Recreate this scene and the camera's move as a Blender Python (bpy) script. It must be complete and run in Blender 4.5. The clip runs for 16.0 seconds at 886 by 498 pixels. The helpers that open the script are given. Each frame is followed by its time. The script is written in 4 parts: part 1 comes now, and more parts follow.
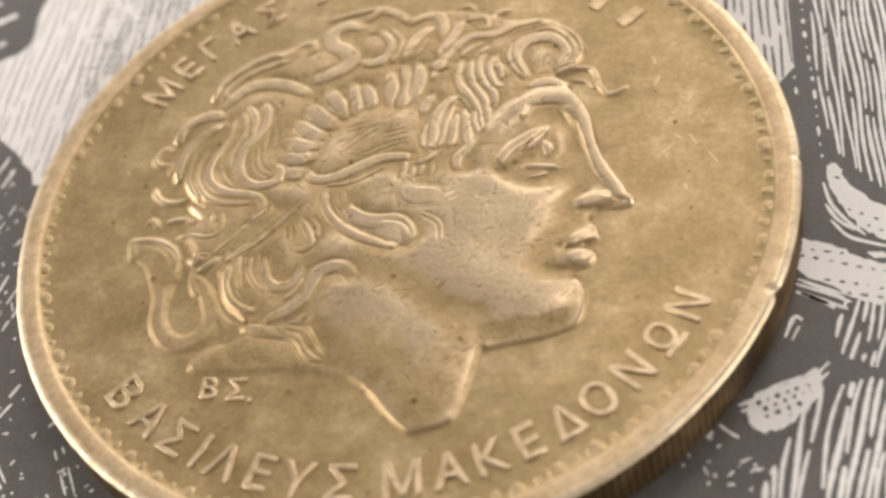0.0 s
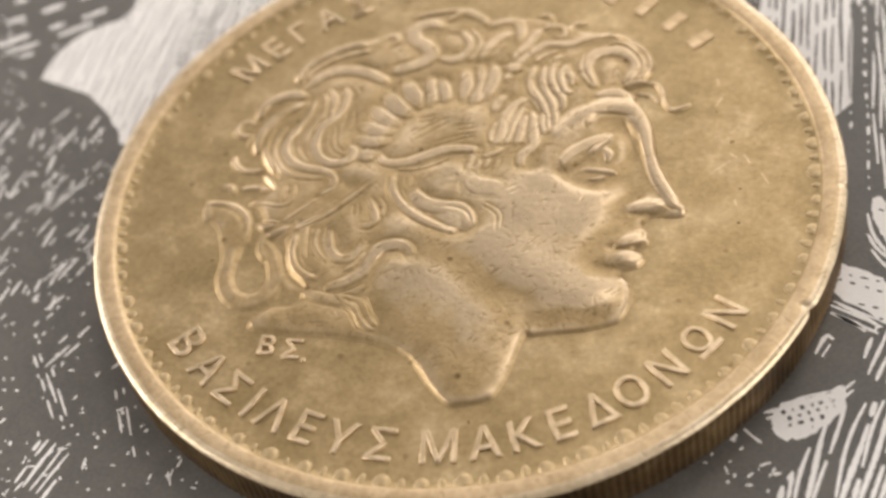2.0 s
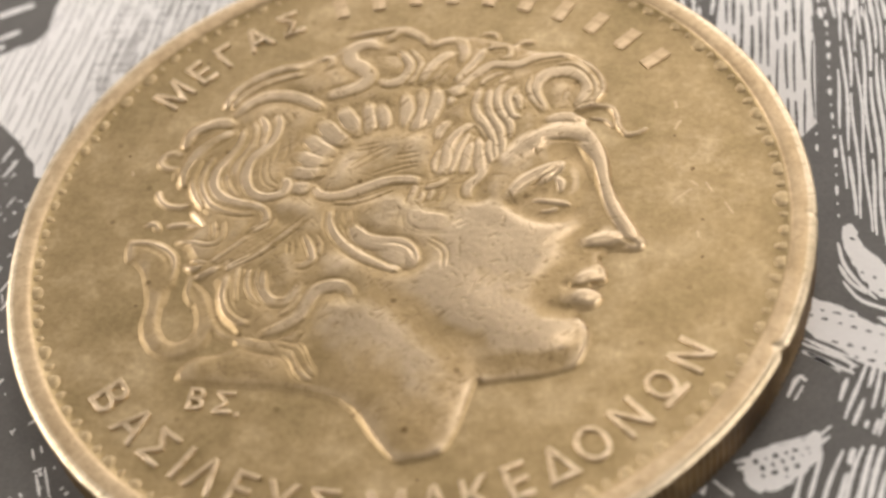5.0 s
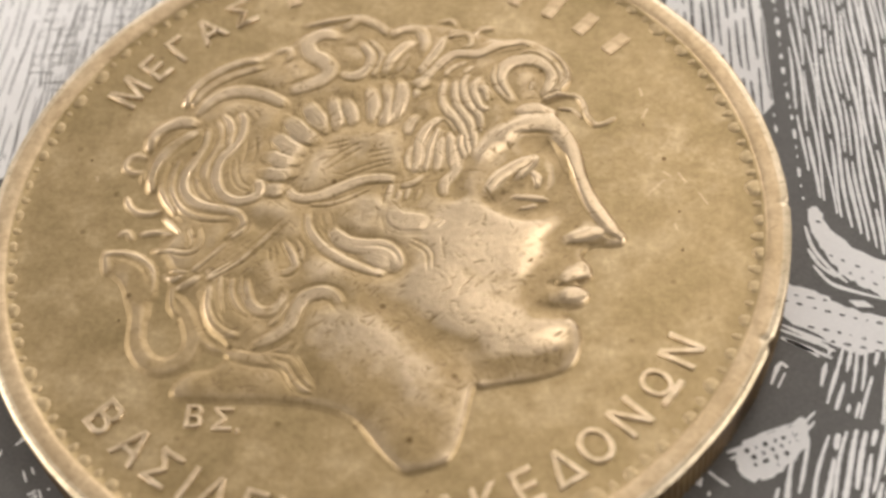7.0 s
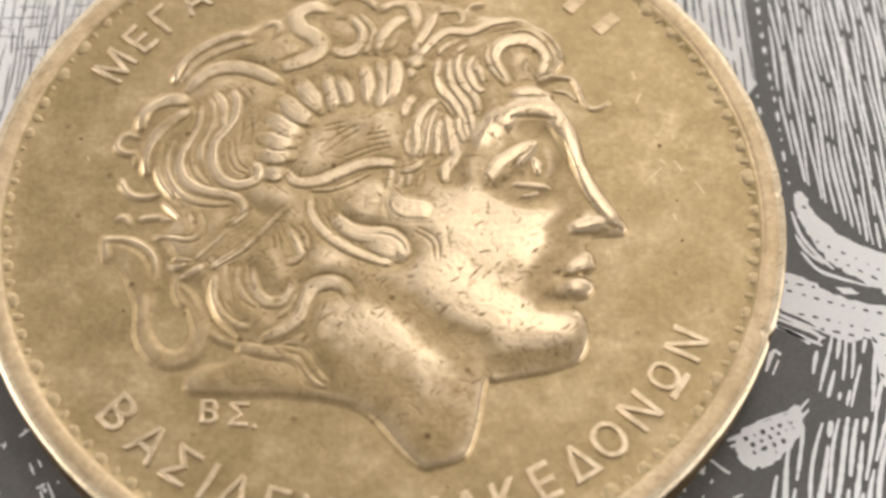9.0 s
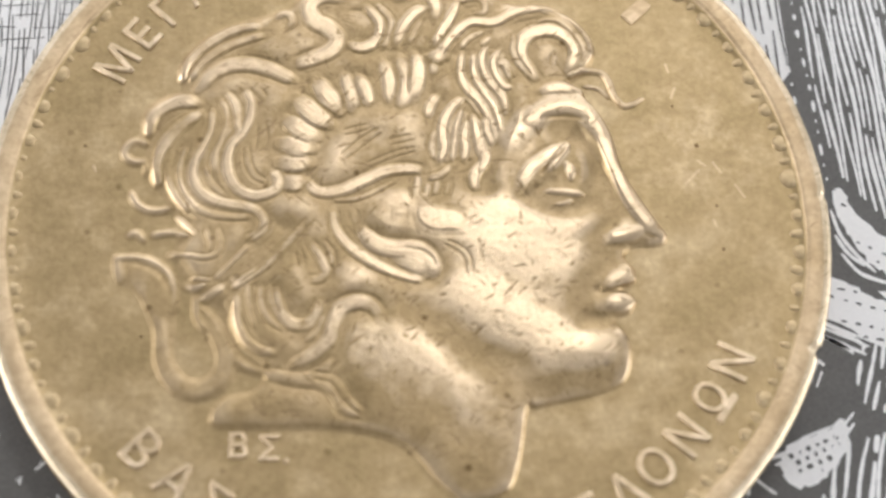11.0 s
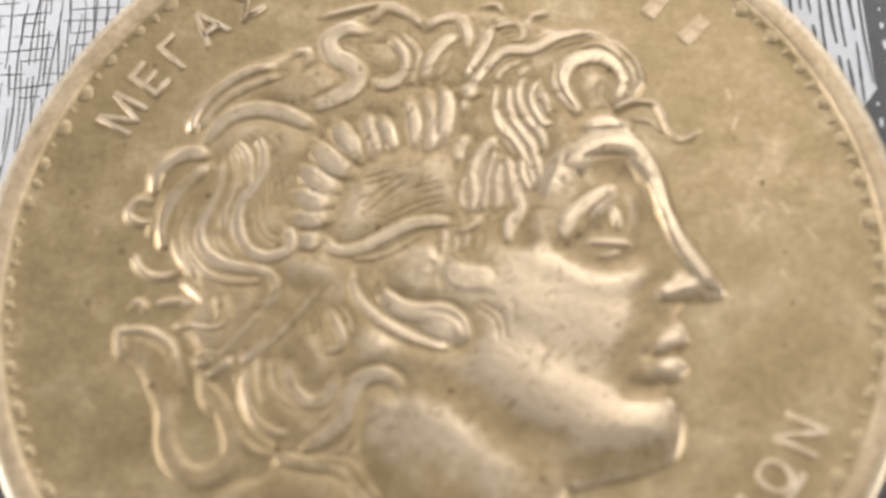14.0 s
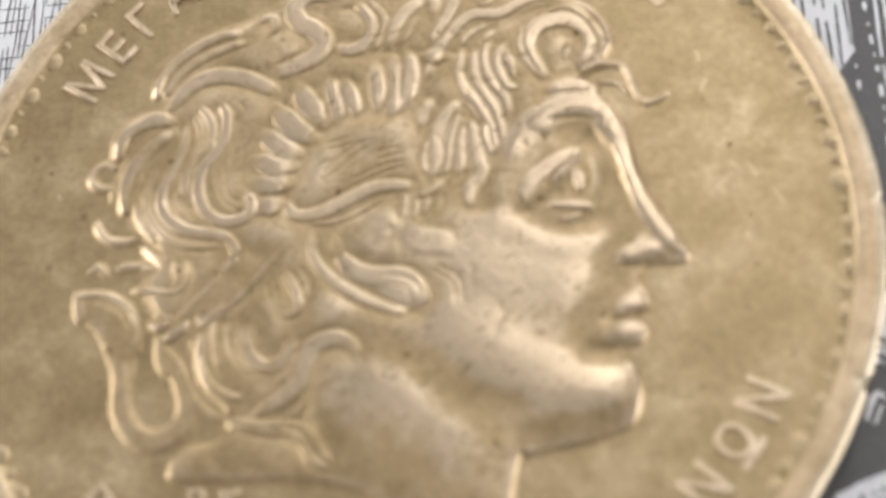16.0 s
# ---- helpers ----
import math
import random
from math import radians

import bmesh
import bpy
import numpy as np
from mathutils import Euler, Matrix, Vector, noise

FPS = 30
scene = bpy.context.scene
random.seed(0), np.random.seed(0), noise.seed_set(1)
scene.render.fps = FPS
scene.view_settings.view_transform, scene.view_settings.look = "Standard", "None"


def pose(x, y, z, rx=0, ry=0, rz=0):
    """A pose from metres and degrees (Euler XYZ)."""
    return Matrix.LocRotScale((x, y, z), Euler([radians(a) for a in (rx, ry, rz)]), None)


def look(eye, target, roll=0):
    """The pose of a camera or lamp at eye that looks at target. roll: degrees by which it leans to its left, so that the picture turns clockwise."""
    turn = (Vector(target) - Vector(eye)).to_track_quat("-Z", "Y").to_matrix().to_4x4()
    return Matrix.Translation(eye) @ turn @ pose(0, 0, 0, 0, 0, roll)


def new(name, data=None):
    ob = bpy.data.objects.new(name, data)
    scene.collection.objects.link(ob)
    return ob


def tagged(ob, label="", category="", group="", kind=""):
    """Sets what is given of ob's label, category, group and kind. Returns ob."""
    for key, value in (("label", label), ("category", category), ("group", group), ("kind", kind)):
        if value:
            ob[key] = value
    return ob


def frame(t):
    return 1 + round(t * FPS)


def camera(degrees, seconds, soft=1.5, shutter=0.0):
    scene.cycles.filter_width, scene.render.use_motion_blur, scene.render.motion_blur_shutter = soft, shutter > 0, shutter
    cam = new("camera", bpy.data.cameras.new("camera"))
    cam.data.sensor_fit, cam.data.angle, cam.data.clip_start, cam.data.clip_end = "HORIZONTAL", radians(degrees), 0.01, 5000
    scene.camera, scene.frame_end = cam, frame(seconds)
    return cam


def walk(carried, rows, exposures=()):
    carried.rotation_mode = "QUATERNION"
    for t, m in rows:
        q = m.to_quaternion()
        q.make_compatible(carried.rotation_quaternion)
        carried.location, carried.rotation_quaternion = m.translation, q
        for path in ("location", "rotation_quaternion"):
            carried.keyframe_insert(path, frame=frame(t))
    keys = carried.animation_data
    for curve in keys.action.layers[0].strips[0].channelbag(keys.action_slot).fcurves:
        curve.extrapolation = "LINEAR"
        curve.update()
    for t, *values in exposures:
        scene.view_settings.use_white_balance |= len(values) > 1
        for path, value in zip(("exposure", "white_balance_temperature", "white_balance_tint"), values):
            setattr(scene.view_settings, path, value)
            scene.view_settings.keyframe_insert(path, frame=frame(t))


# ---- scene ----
cam = camera(30.34, 16.0, soft=3.0)
cam.data.dof.use_dof = True
cam.data.dof.focus_distance, cam.data.dof.aperture_fstop = 0.060, 52.0
PATH = [
    (0.0, pose(0.01512, -0.03773, 0.04548, 37.96, 11.50, 5.98)),
    (0.5, pose(0.01514, -0.03919, 0.04652, 38.24, 10.98, 6.73)),
    (1.0, pose(0.01580, -0.03999, 0.04670, 39.19, 10.84, 8.32)),
    (1.5, pose(0.01509, -0.04046, 0.04696, 39.92, 10.06, 10.18)),
    (2.0, pose(0.01583, -0.04090, 0.04705, 40.00, 9.27, 11.91)),
    (2.5, pose(0.01613, -0.04087, 0.04665, 40.58, 8.95, 13.44)),
    (3.0, pose(0.01637, -0.03977, 0.04575, 40.50, 8.73, 14.01)),
    (3.5, pose(0.01654, -0.03800, 0.04483, 40.05, 8.94, 14.36)),
    (4.0, pose(0.01582, -0.03675, 0.04424, 40.18, 8.67, 13.90)),
    (4.2, pose(0.01532, -0.03697, 0.04428, 40.08, 8.33, 12.93)),
    (6.3, pose(0.01299, -0.03722, 0.04543, 38.70, 8.09, 6.64)),
    (6.5, pose(0.01197, -0.03662, 0.04576, 37.01, 7.36, 5.90)),
    (7.0, pose(0.00884, -0.03453, 0.04836, 34.65, 4.80, 4.03)),
    (7.5, pose(0.00745, -0.03372, 0.05005, 33.36, 3.09, 2.93)),
    (8.0, pose(0.00526, -0.03195, 0.05038, 30.52, 1.41, 1.91)),
    (8.2, pose(0.00471, -0.03167, 0.05109, 30.26, 1.15, 1.86)),
    (10.3, pose(-0.00130, -0.02732, 0.05196, 26.02, -3.17, -0.67)),
    (10.5, pose(-0.00145, -0.02647, 0.05193, 25.49, -2.89, -0.64)),
    (11.0, pose(-0.00142, -0.02464, 0.05156, 24.34, -2.50, -0.85)),
    (11.5, pose(-0.00217, -0.02340, 0.05023, 23.98, -2.43, -1.03)),
    (12.0, pose(-0.00157, -0.02167, 0.04950, 23.13, -1.35, -0.94)),
    (12.5, pose(-0.00005, -0.01991, 0.04819, 21.85, 0.29, -0.78)),
    (13.0, pose(0.00094, -0.01887, 0.04791, 21.61, 1.41, -0.56)),
    (13.5, pose(0.00196, -0.01889, 0.04682, 22.14, 2.20, -0.26)),
    (14.0, pose(0.00373, -0.01923, 0.04757, 22.79, 4.13, 0.20)),
    (14.5, pose(0.00385, -0.01868, 0.04684, 22.13, 3.98, 0.00)),
    (15.0, pose(0.00602, -0.01912, 0.04652, 22.91, 6.02, 0.88)),
    (15.5, pose(0.00744, -0.01964, 0.04610, 22.57, 7.03, 1.21)),
    (16.0, pose(0.00752, -0.02062, 0.04579, 23.73, 6.94, 1.28)),
]
EXPOSURES = [
    (0.0, 0.70, 6800, 13), (2.0, 0.70, 6770, 13), (4.2, 0.70, 6770, 13), (7.0, 0.65, 6650, 12), (8.2, 0.68, 6550, 11.5),
    (11.0, 0.83, 5980, 10), (12.5, 0.73, 5880, 11), (14.0, 0.83, 5880, 11), (16.0, 0.86, 5880, 11),
]
walk(cam, PATH, EXPOSURES)

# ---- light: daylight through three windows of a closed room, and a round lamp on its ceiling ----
SUN_HEIGHT, SUN_TURN = 50.0, 46.0
world = bpy.data.worlds.new("daylight")
scene.world = world
world.use_nodes = True
wn = world.node_tree
wn.nodes.clear()
sky = wn.nodes.new("ShaderNodeTexSky")
sky.sky_type, sky.sun_disc = "NISHITA", False
sky.sun_elevation, sky.sun_rotation = radians(SUN_HEIGHT), radians(SUN_TURN)
sky.air_density, sky.dust_density, sky.ozone_density = 1.0, 4.0, 0.6
grey = wn.nodes.new("ShaderNodeHueSaturation")
grey.inputs["Saturation"].default_value = 0.15
back = wn.nodes.new("ShaderNodeBackground")
back.inputs["Strength"].default_value = 0.095
wout = wn.nodes.new("ShaderNodeOutputWorld")
wn.links.new(sky.outputs[0], grey.inputs["Color"])
wn.links.new(grey.outputs[0], back.inputs["Color"])
wn.links.new(back.outputs[0], wout.inputs["Surface"])

lamp = bpy.data.lights.new("sun", "SUN")
lamp.energy, lamp.angle, lamp.color = 0.6, radians(20), (1.0, 0.95, 0.88)
sun = new("sun", lamp)
sun.matrix_world = look((0.3 * math.sin(radians(SUN_TURN)), 0.3 * math.cos(radians(SUN_TURN)),
                         0.3 * math.tan(radians(SUN_HEIGHT))), (0, 0, 0))

WEST, EAST, SOUTH, NORTH, FLOOR, CEILING = -1.5, 1.9, -1.9, 1.5, -0.75, 1.75
SIDE = (-0.60, 0.65, 0.05, 0.90)          # the west window: from y, to y, from z, to z
FRONT = (-1.05, 1.45, 0.08, 1.15)         # the north window: from x, to x, from z, to z
BACK = (-0.80, 0.50, 0.08, 1.35)          # the east window: from y, to y, from z, to z


def area(name, wide, high, watts, tint, m):
    light = bpy.data.lights.new(name, "AREA")
    light.shape, light.size, light.size_y, light.energy, light.color = "RECTANGLE", wide, high, watts, tint
    new(name, light).matrix_world = m
    return light


area("window_light", SIDE[1] - SIDE[0], SIDE[3] - SIDE[2], 16.0, (1.0, 0.975, 0.95),
     pose(WEST - 0.02, (SIDE[0] + SIDE[1]) / 2, (SIDE[2] + SIDE[3]) / 2, 90, 0, -90))
area("window_light", FRONT[1] - FRONT[0], FRONT[3] - FRONT[2], 10.0, (1.0, 0.975, 0.95),
     pose((FRONT[0] + FRONT[1]) / 2, NORTH + 0.02, (FRONT[2] + FRONT[3]) / 2, -90, 0, 0))
area("window_light", BACK[1] - BACK[0], BACK[3] - BACK[2], 17.0, (1.0, 0.975, 0.95),
     pose(EAST + 0.02, (BACK[0] + BACK[1]) / 2, (BACK[2] + BACK[3]) / 2, 90, 0, 90))
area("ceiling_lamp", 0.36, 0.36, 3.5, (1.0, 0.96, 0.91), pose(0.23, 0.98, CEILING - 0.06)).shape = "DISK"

MM = 0.001


# ---- materials ----
def material(name):
    m = bpy.data.materials.new(name)
    m.use_nodes = True
    t = m.node_tree
    return m, t, t.nodes["Principled BSDF"]


def node(t, kind, **values):
    n = t.nodes.new(kind)
    for key, value in values.items():
        n.inputs[key].default_value = value
    return n


def ramp(t, source, stops):
    r = t.nodes.new("ShaderNodeValToRGB")
    while len(r.color_ramp.elements) < len(stops):
        r.color_ramp.elements.new(0.5)
    for e, (at, col) in zip(r.color_ramp.elements, stops):
        e.position, e.color = at, (*col, 1)
    t.links.new(source, r.inputs["Fac"])
    return r


def brass(name, dark, mid, light, rough, relief, polish=0.0, scratched=0.25, bare=0.72, pitted=0.5):
    """Circulated aluminium bronze: cloudy toning, fine grain, pits and hairline scratches."""
    m, t, b = material(name)
    co = t.nodes.new("ShaderNodeTexCoord")
    cloud = node(t, "ShaderNodeTexNoise", Scale=330.0, Detail=5.0, Roughness=0.6)
    grain = node(t, "ShaderNodeTexNoise", Scale=4200.0, Detail=4.0, Roughness=0.6)
    pits = node(t, "ShaderNodeTexVoronoi", Scale=760.0)
    for n in (cloud, grain, pits):
        t.links.new(co.outputs["Object"], n.inputs["Vector"])
    col = ramp(t, cloud.outputs["Fac"], [(0.30, dark), (0.52, mid), (0.72, light)])
    blotch = node(t, "ShaderNodeTexNoise", Scale=1500.0, Detail=3.0, Roughness=0.7)
    t.links.new(co.outputs["Object"], blotch.inputs["Vector"])
    speckle = t.nodes.new("ShaderNodeMath")
    speckle.operation = "MULTIPLY"
    t.links.new(grain.outputs["Fac"], speckle.inputs[0])
    t.links.new(blotch.outputs["Fac"], speckle.inputs[1])
    fine = ramp(t, speckle.outputs[0], [(0.12, (0.74, 0.72, 0.68)), (0.36, (1.0, 1.0, 1.0))])
    mix = t.nodes.new("ShaderNodeMix")
    mix.data_type, mix.blend_type = "RGBA", "MULTIPLY"
    mix.inputs["Factor"].default_value = 1.0
    t.links.new(col.outputs[0], mix.inputs["A"])
    t.links.new(fine.outputs[0], mix.inputs["B"])
    spots = ramp(t, pits.outputs["Distance"], [(0.05, (0.45, 0.40, 0.32)), (0.12, (1.0, 1.0, 1.0))])
    mix2 = t.nodes.new("ShaderNodeMix")
    mix2.data_type, mix2.blend_type = "RGBA", "MULTIPLY"
    mix2.inputs["Factor"].default_value = pitted
    t.links.new(mix.outputs["Result"], mix2.inputs["A"])
    t.links.new(spots.outputs[0], mix2.inputs["B"])
    # a rubbed, mottled place on the field before the face
    spot = t.nodes.new("ShaderNodeVectorMath")
    spot.operation = "DISTANCE"
    spot.inputs[1].default_value = (0.0104, 0.0030, 0.0)
    t.links.new(co.outputs["Object"], spot.inputs[0])
    near = t.nodes.new("ShaderNodeMapRange")
    near.inputs["From Min"].default_value, near.inputs["From Max"].default_value = 0.0042, 0.0006
    t.links.new(spot.outputs["Value"], near.inputs["Value"])
    flake = node(t, "ShaderNodeTexNoise", Scale=1050.0, Detail=4.0, Roughness=0.65)
    t.links.new(co.outputs["Object"], flake.inputs["Vector"])
    bits = ramp(t, flake.outputs["Fac"], [(0.44, (0, 0, 0)), (0.68, (1, 1, 1))])
    rubbed = t.nodes.new("ShaderNodeMath")
    rubbed.operation = "MULTIPLY"
    t.links.new(near.outputs[0], rubbed.inputs[0])
    t.links.new(bits.outputs[0], rubbed.inputs[1])
    # hairline scratches in two directions
    marks = []
    for turn in (41.0, -38.0):
        spin = t.nodes.new("ShaderNodeMapping")
        spin.inputs["Rotation"].default_value = (0, 0, radians(turn))
        t.links.new(co.outputs["Object"], spin.inputs["Vector"])
        place = t.nodes.new("ShaderNodeMapping")
        place.inputs["Scale"].default_value = (1500, 9000, 800)
        t.links.new(spin.outputs[0], place.inputs["Vector"])
        hair = node(t, "ShaderNodeTexNoise", Scale=1.0, Detail=1.0)
        t.links.new(place.outputs[0], hair.inputs["Vector"])
        marks.append(ramp(t, hair.outputs["Fac"], [(bare, (0, 0, 0)), (bare + 0.06, (1, 1, 1))]))
    both = t.nodes.new("ShaderNodeMath")
    both.operation = "MAXIMUM"
    t.links.new(marks[0].outputs[0], both.inputs[0])
    t.links.new(marks[1].outputs[0], both.inputs[1])
    # the raised places are rubbed smooth and bright
    rub = t.nodes.new("ShaderNodeAttribute")
    rub.attribute_name = "wear"
    speck = t.nodes.new("ShaderNodeMath")
    speck.operation = "MULTIPLY_ADD"
    speck.inputs[1].default_value = 0.55
    t.links.new(cloud.outputs["Fac"], speck.inputs[0])
    either = t.nodes.new("ShaderNodeMath")
    either.operation = "MAXIMUM"
    t.links.new(rub.outputs["Fac"], either.inputs[0])
    t.links.new(rubbed.outputs[0], either.inputs[1])
    t.links.new(either.outputs[0], speck.inputs[2])
    worn = ramp(t, speck.outputs[0], [(0.42, (0, 0, 0)), (0.95, (1, 1, 1))])
    amount = t.nodes.new("ShaderNodeMath")
    amount.operation = "MULTIPLY"
    amount.inputs[1].default_value = polish
    t.links.new(worn.outputs[0], amount.inputs[0])
    mix3 = t.nodes.new("ShaderNodeMix")
    mix3.data_type = "RGBA"
    mix3.inputs["B"].default_value = (0.80, 0.635, 0.46, 1)
    t.links.new(amount.outputs[0], mix3.inputs["Factor"])
    t.links.new(mix2.outputs["Result"], mix3.inputs["A"])
    # dark dirt in the knocks
    dirt = t.nodes.new("ShaderNodeAttribute")
    dirt.attribute_name = "dirt"
    mix4 = t.nodes.new("ShaderNodeMix")
    mix4.data_type = "RGBA"
    mix4.inputs["B"].default_value = (0.17, 0.11, 0.055, 1)
    t.links.new(dirt.outputs["Fac"], mix4.inputs["Factor"])
    t.links.new(mix3.outputs["Result"], mix4.inputs["A"])
    # grime lies in the scratches
    grime = t.nodes.new("ShaderNodeMix")
    grime.data_type, grime.blend_type = "RGBA", "MULTIPLY"
    grime.inputs["B"].default_value = (0.50, 0.44, 0.36, 1)
    deep = t.nodes.new("ShaderNodeMath")
    deep.operation = "MULTIPLY"
    deep.inputs[1].default_value = scratched
    t.links.new(both.outputs[0], deep.inputs[0])
    t.links.new(deep.outputs[0], grime.inputs["Factor"])
    t.links.new(mix4.outputs["Result"], grime.inputs["A"])
    t.links.new(grime.outputs["Result"], b.inputs["Base Color"])
    b.inputs["Metallic"].default_value = 0.85
    rr = t.nodes.new("ShaderNodeMapRange")
    rr.inputs["To Min"].default_value, rr.inputs["To Max"].default_value = rough - 0.08, rough + 0.10
    t.links.new(cloud.outputs["Fac"], rr.inputs["Value"])
    gloss = t.nodes.new("ShaderNodeMath")
    gloss.operation = "MULTIPLY_ADD"
    gloss.inputs[1].default_value = -0.45
    t.links.new(amount.outputs[0], gloss.inputs[0])
    t.links.new(rr.outputs[0], gloss.inputs[2])
    t.links.new(gloss.outputs[0], b.inputs["Roughness"])
    bump = node(t, "ShaderNodeBump", Strength=relief, Distance=0.000025)
    t.links.new(grain.outputs["Fac"], bump.inputs["Height"])
    bump2 = node(t, "ShaderNodeBump", Strength=relief, Distance=0.00006)
    t.links.new(cloud.outputs["Fac"], bump2.inputs["Height"])
    t.links.new(bump.outputs[0], bump2.inputs["Normal"])
    bump3 = node(t, "ShaderNodeBump", Strength=scratched * 0.5, Distance=0.00002)
    bump3.invert = True
    t.links.new(both.outputs[0], bump3.inputs["Height"])
    t.links.new(bump2.outputs[0], bump3.inputs["Normal"])
    t.links.new(bump3.outputs[0], b.inputs["Normal"])
    return m


BRASS = brass("toned_brass", (0.33, 0.241, 0.116), (0.43, 0.314, 0.163), (0.595, 0.457, 0.27), 0.45, 0.5, polish=0.10)
WORN = brass("worn_brass", (0.35, 0.25, 0.122), (0.435, 0.315, 0.168), (0.52, 0.385, 0.22), 0.50, 0.5, polish=0.42, scratched=0.45, bare=0.69, pitted=0.95)
LIGHT = brass("rubbed_brass", (0.52, 0.38, 0.22), (0.60, 0.45, 0.28), (0.66, 0.51, 0.33), 0.48, 0.5, scratched=0.5, bare=0.69)
# raised letters: rubbed brass lifted in colour for the highlights on their edges
LETTER = brass("highlit_letter_brass", (0.60, 0.45, 0.28), (0.68, 0.53, 0.35), (0.75, 0.60, 0.42), 0.40, 0.5, scratched=0.5, bare=0.69)
RIMMED = brass("border_brass", (0.46, 0.34, 0.18), (0.54, 0.41, 0.24), (0.61, 0.48, 0.30), 0.46, 0.5)
# rubbed rim shoulder, coloured paler to paint in its thin edge highlight
SHINE = brass("rubbed_glint_brass", (0.66, 0.53, 0.35), (0.74, 0.61, 0.43), (0.80, 0.68, 0.50), 0.42, 0.5, scratched=0.6, bare=0.66)
# brown edge tarnish, halved in value to paint in the wall's shadow; pits share it
EDGE = brass("tarnish_shade_brass", (0.07, 0.042, 0.018), (0.18, 0.112, 0.05), (0.36, 0.25, 0.125), 0.5, 0.8)


def sheet_material(name, low, high, scale, rough):
    m, t, b = material(name)
    co = t.nodes.new("ShaderNodeTexCoord")
    n1 = node(t, "ShaderNodeTexNoise", Scale=scale, Detail=6.0, Roughness=0.65)
    n2 = node(t, "ShaderNodeTexNoise", Scale=scale * 14, Detail=3.0)
    for n in (n1, n2):
        t.links.new(co.outputs["Object"], n.inputs["Vector"])
    add = t.nodes.new("ShaderNodeMath")
    add.operation = "MULTIPLY_ADD"
    add.inputs[1].default_value = 0.5
    t.links.new(n2.outputs["Fac"], add.inputs[0])
    half = t.nodes.new("ShaderNodeMath")
    half.operation = "MULTIPLY"
    half.inputs[1].default_value = 0.5
    t.links.new(n1.outputs["Fac"], half.inputs[0])
    t.links.new(half.outputs[0], add.inputs[2])
    col = ramp(t, add.outputs[0], [(0.3, low), (0.7, high)])
    t.links.new(col.outputs[0], b.inputs["Base Color"])
    b.inputs["Roughness"].default_value = rough
    bump = node(t, "ShaderNodeBump", Strength=0.4, Distance=0.00002)
    t.links.new(n2.outputs["Fac"], bump.inputs["Height"])
    t.links.new(bump.outputs[0], b.inputs["Normal"])
    return m


PAPER = sheet_material("cotton_paper", (0.76, 0.735, 0.705), (0.85, 0.825, 0.795), 500, 0.8)
INK = sheet_material("printing_ink", (0.082, 0.075, 0.067), (0.138, 0.128, 0.116), 500, 0.55)
TABLE = sheet_material("table_lacquer", (0.22, 0.15, 0.09), (0.32, 0.22, 0.13), 30, 0.5)


# ---- building ----
def mesh_object(name, verts, faces, mat, parent=None, label="", smooth=True):
    me = bpy.data.meshes.new(name)
    me.from_pydata([tuple(float(c) for c in v) for v in verts], [], faces)
    me.materials.append(mat)
    if smooth:
        me.polygons.foreach_set("use_smooth", [True] * len(me.polygons))
    ob = new(name, me)
    if parent:
        ob.parent = parent
    return tagged(ob, label)


def part(name, bm, mat, parent, label=""):
    me = bpy.data.meshes.new(name)
    bm.to_mesh(me)
    bm.free()
    me.materials.append(mat)
    ob = new(name, me)
    if parent:
        ob.parent = parent
    return tagged(ob, label)


def spline(points, steps=7):
    """A smooth line through the points."""
    p = np.array(points, float)
    if len(p) == 2:
        return p
    e = np.vstack([2 * p[0] - p[1], p, 2 * p[-1] - p[-2]])
    out = []
    for i in range(1, len(e) - 2):
        a, b, c, d = e[i - 1:i + 3]
        for s in np.linspace(0, 1, steps, endpoint=False):
            out.append(0.5 * (2 * b + (c - a) * s + (2 * a - 5 * b + 4 * c - d) * s * s + (3 * b - a - 3 * c + d) * s ** 3))
    out.append(p[-1])
    return np.array(out)


FIELD, RIM, FOOT = 0.0, 0.20, -2.0        # heights in mm over the coin's field

# ---- room and table ----
PLASTER = sheet_material("wall_plaster", (0.62, 0.62, 0.61), (0.71, 0.71, 0.70), 12, 0.9)
# dark so the added, unseen ceiling mutes overhead light in the phone's stead
DARK_PLASTER = sheet_material("dimming_ceiling_plaster", (0.34, 0.34, 0.33), (0.42, 0.42, 0.41), 12, 0.9)
BOARDS = sheet_material("floor_lino", (0.20, 0.17, 0.14), (0.30, 0.26, 0.21), 8, 0.6)


def slab(name, x0, x1, y0, y1, z0, z1, mat, label="", parent=None):
    bm = bmesh.new()
    bmesh.ops.create_cube(bm, size=1.0, matrix=Matrix.Translation(((x0 + x1) / 2, (y0 + y1) / 2, (z0 + z1) / 2)) @ Matrix.Diagonal((x1 - x0, y1 - y0, z1 - z0, 1)))
    ob = part(name, bm, mat, parent)
    return tagged(ob, label, kind="" if parent else "structure")


def wall_with_window(name, u0, u1, hole, place, label):
    """Four slabs round an opening in one mesh; u runs along the wall."""
    bm = bmesh.new()
    a, b, c, d = hole
    for p, q, r, t in ((u0, a, FLOOR, CEILING), (b, u1, FLOOR, CEILING), (a, b, FLOOR, c), (a, b, d, CEILING)):
        x0, x1, y0, y1 = place(p, q)
        bmesh.ops.create_cube(bm, size=1.0, matrix=Matrix.Translation(((x0 + x1) / 2, (y0 + y1) / 2, (r + t) / 2)) @ Matrix.Diagonal((x1 - x0, y1 - y0, t - r, 1)))
    tagged(part(name, bm, PLASTER, None), label, kind="structure")


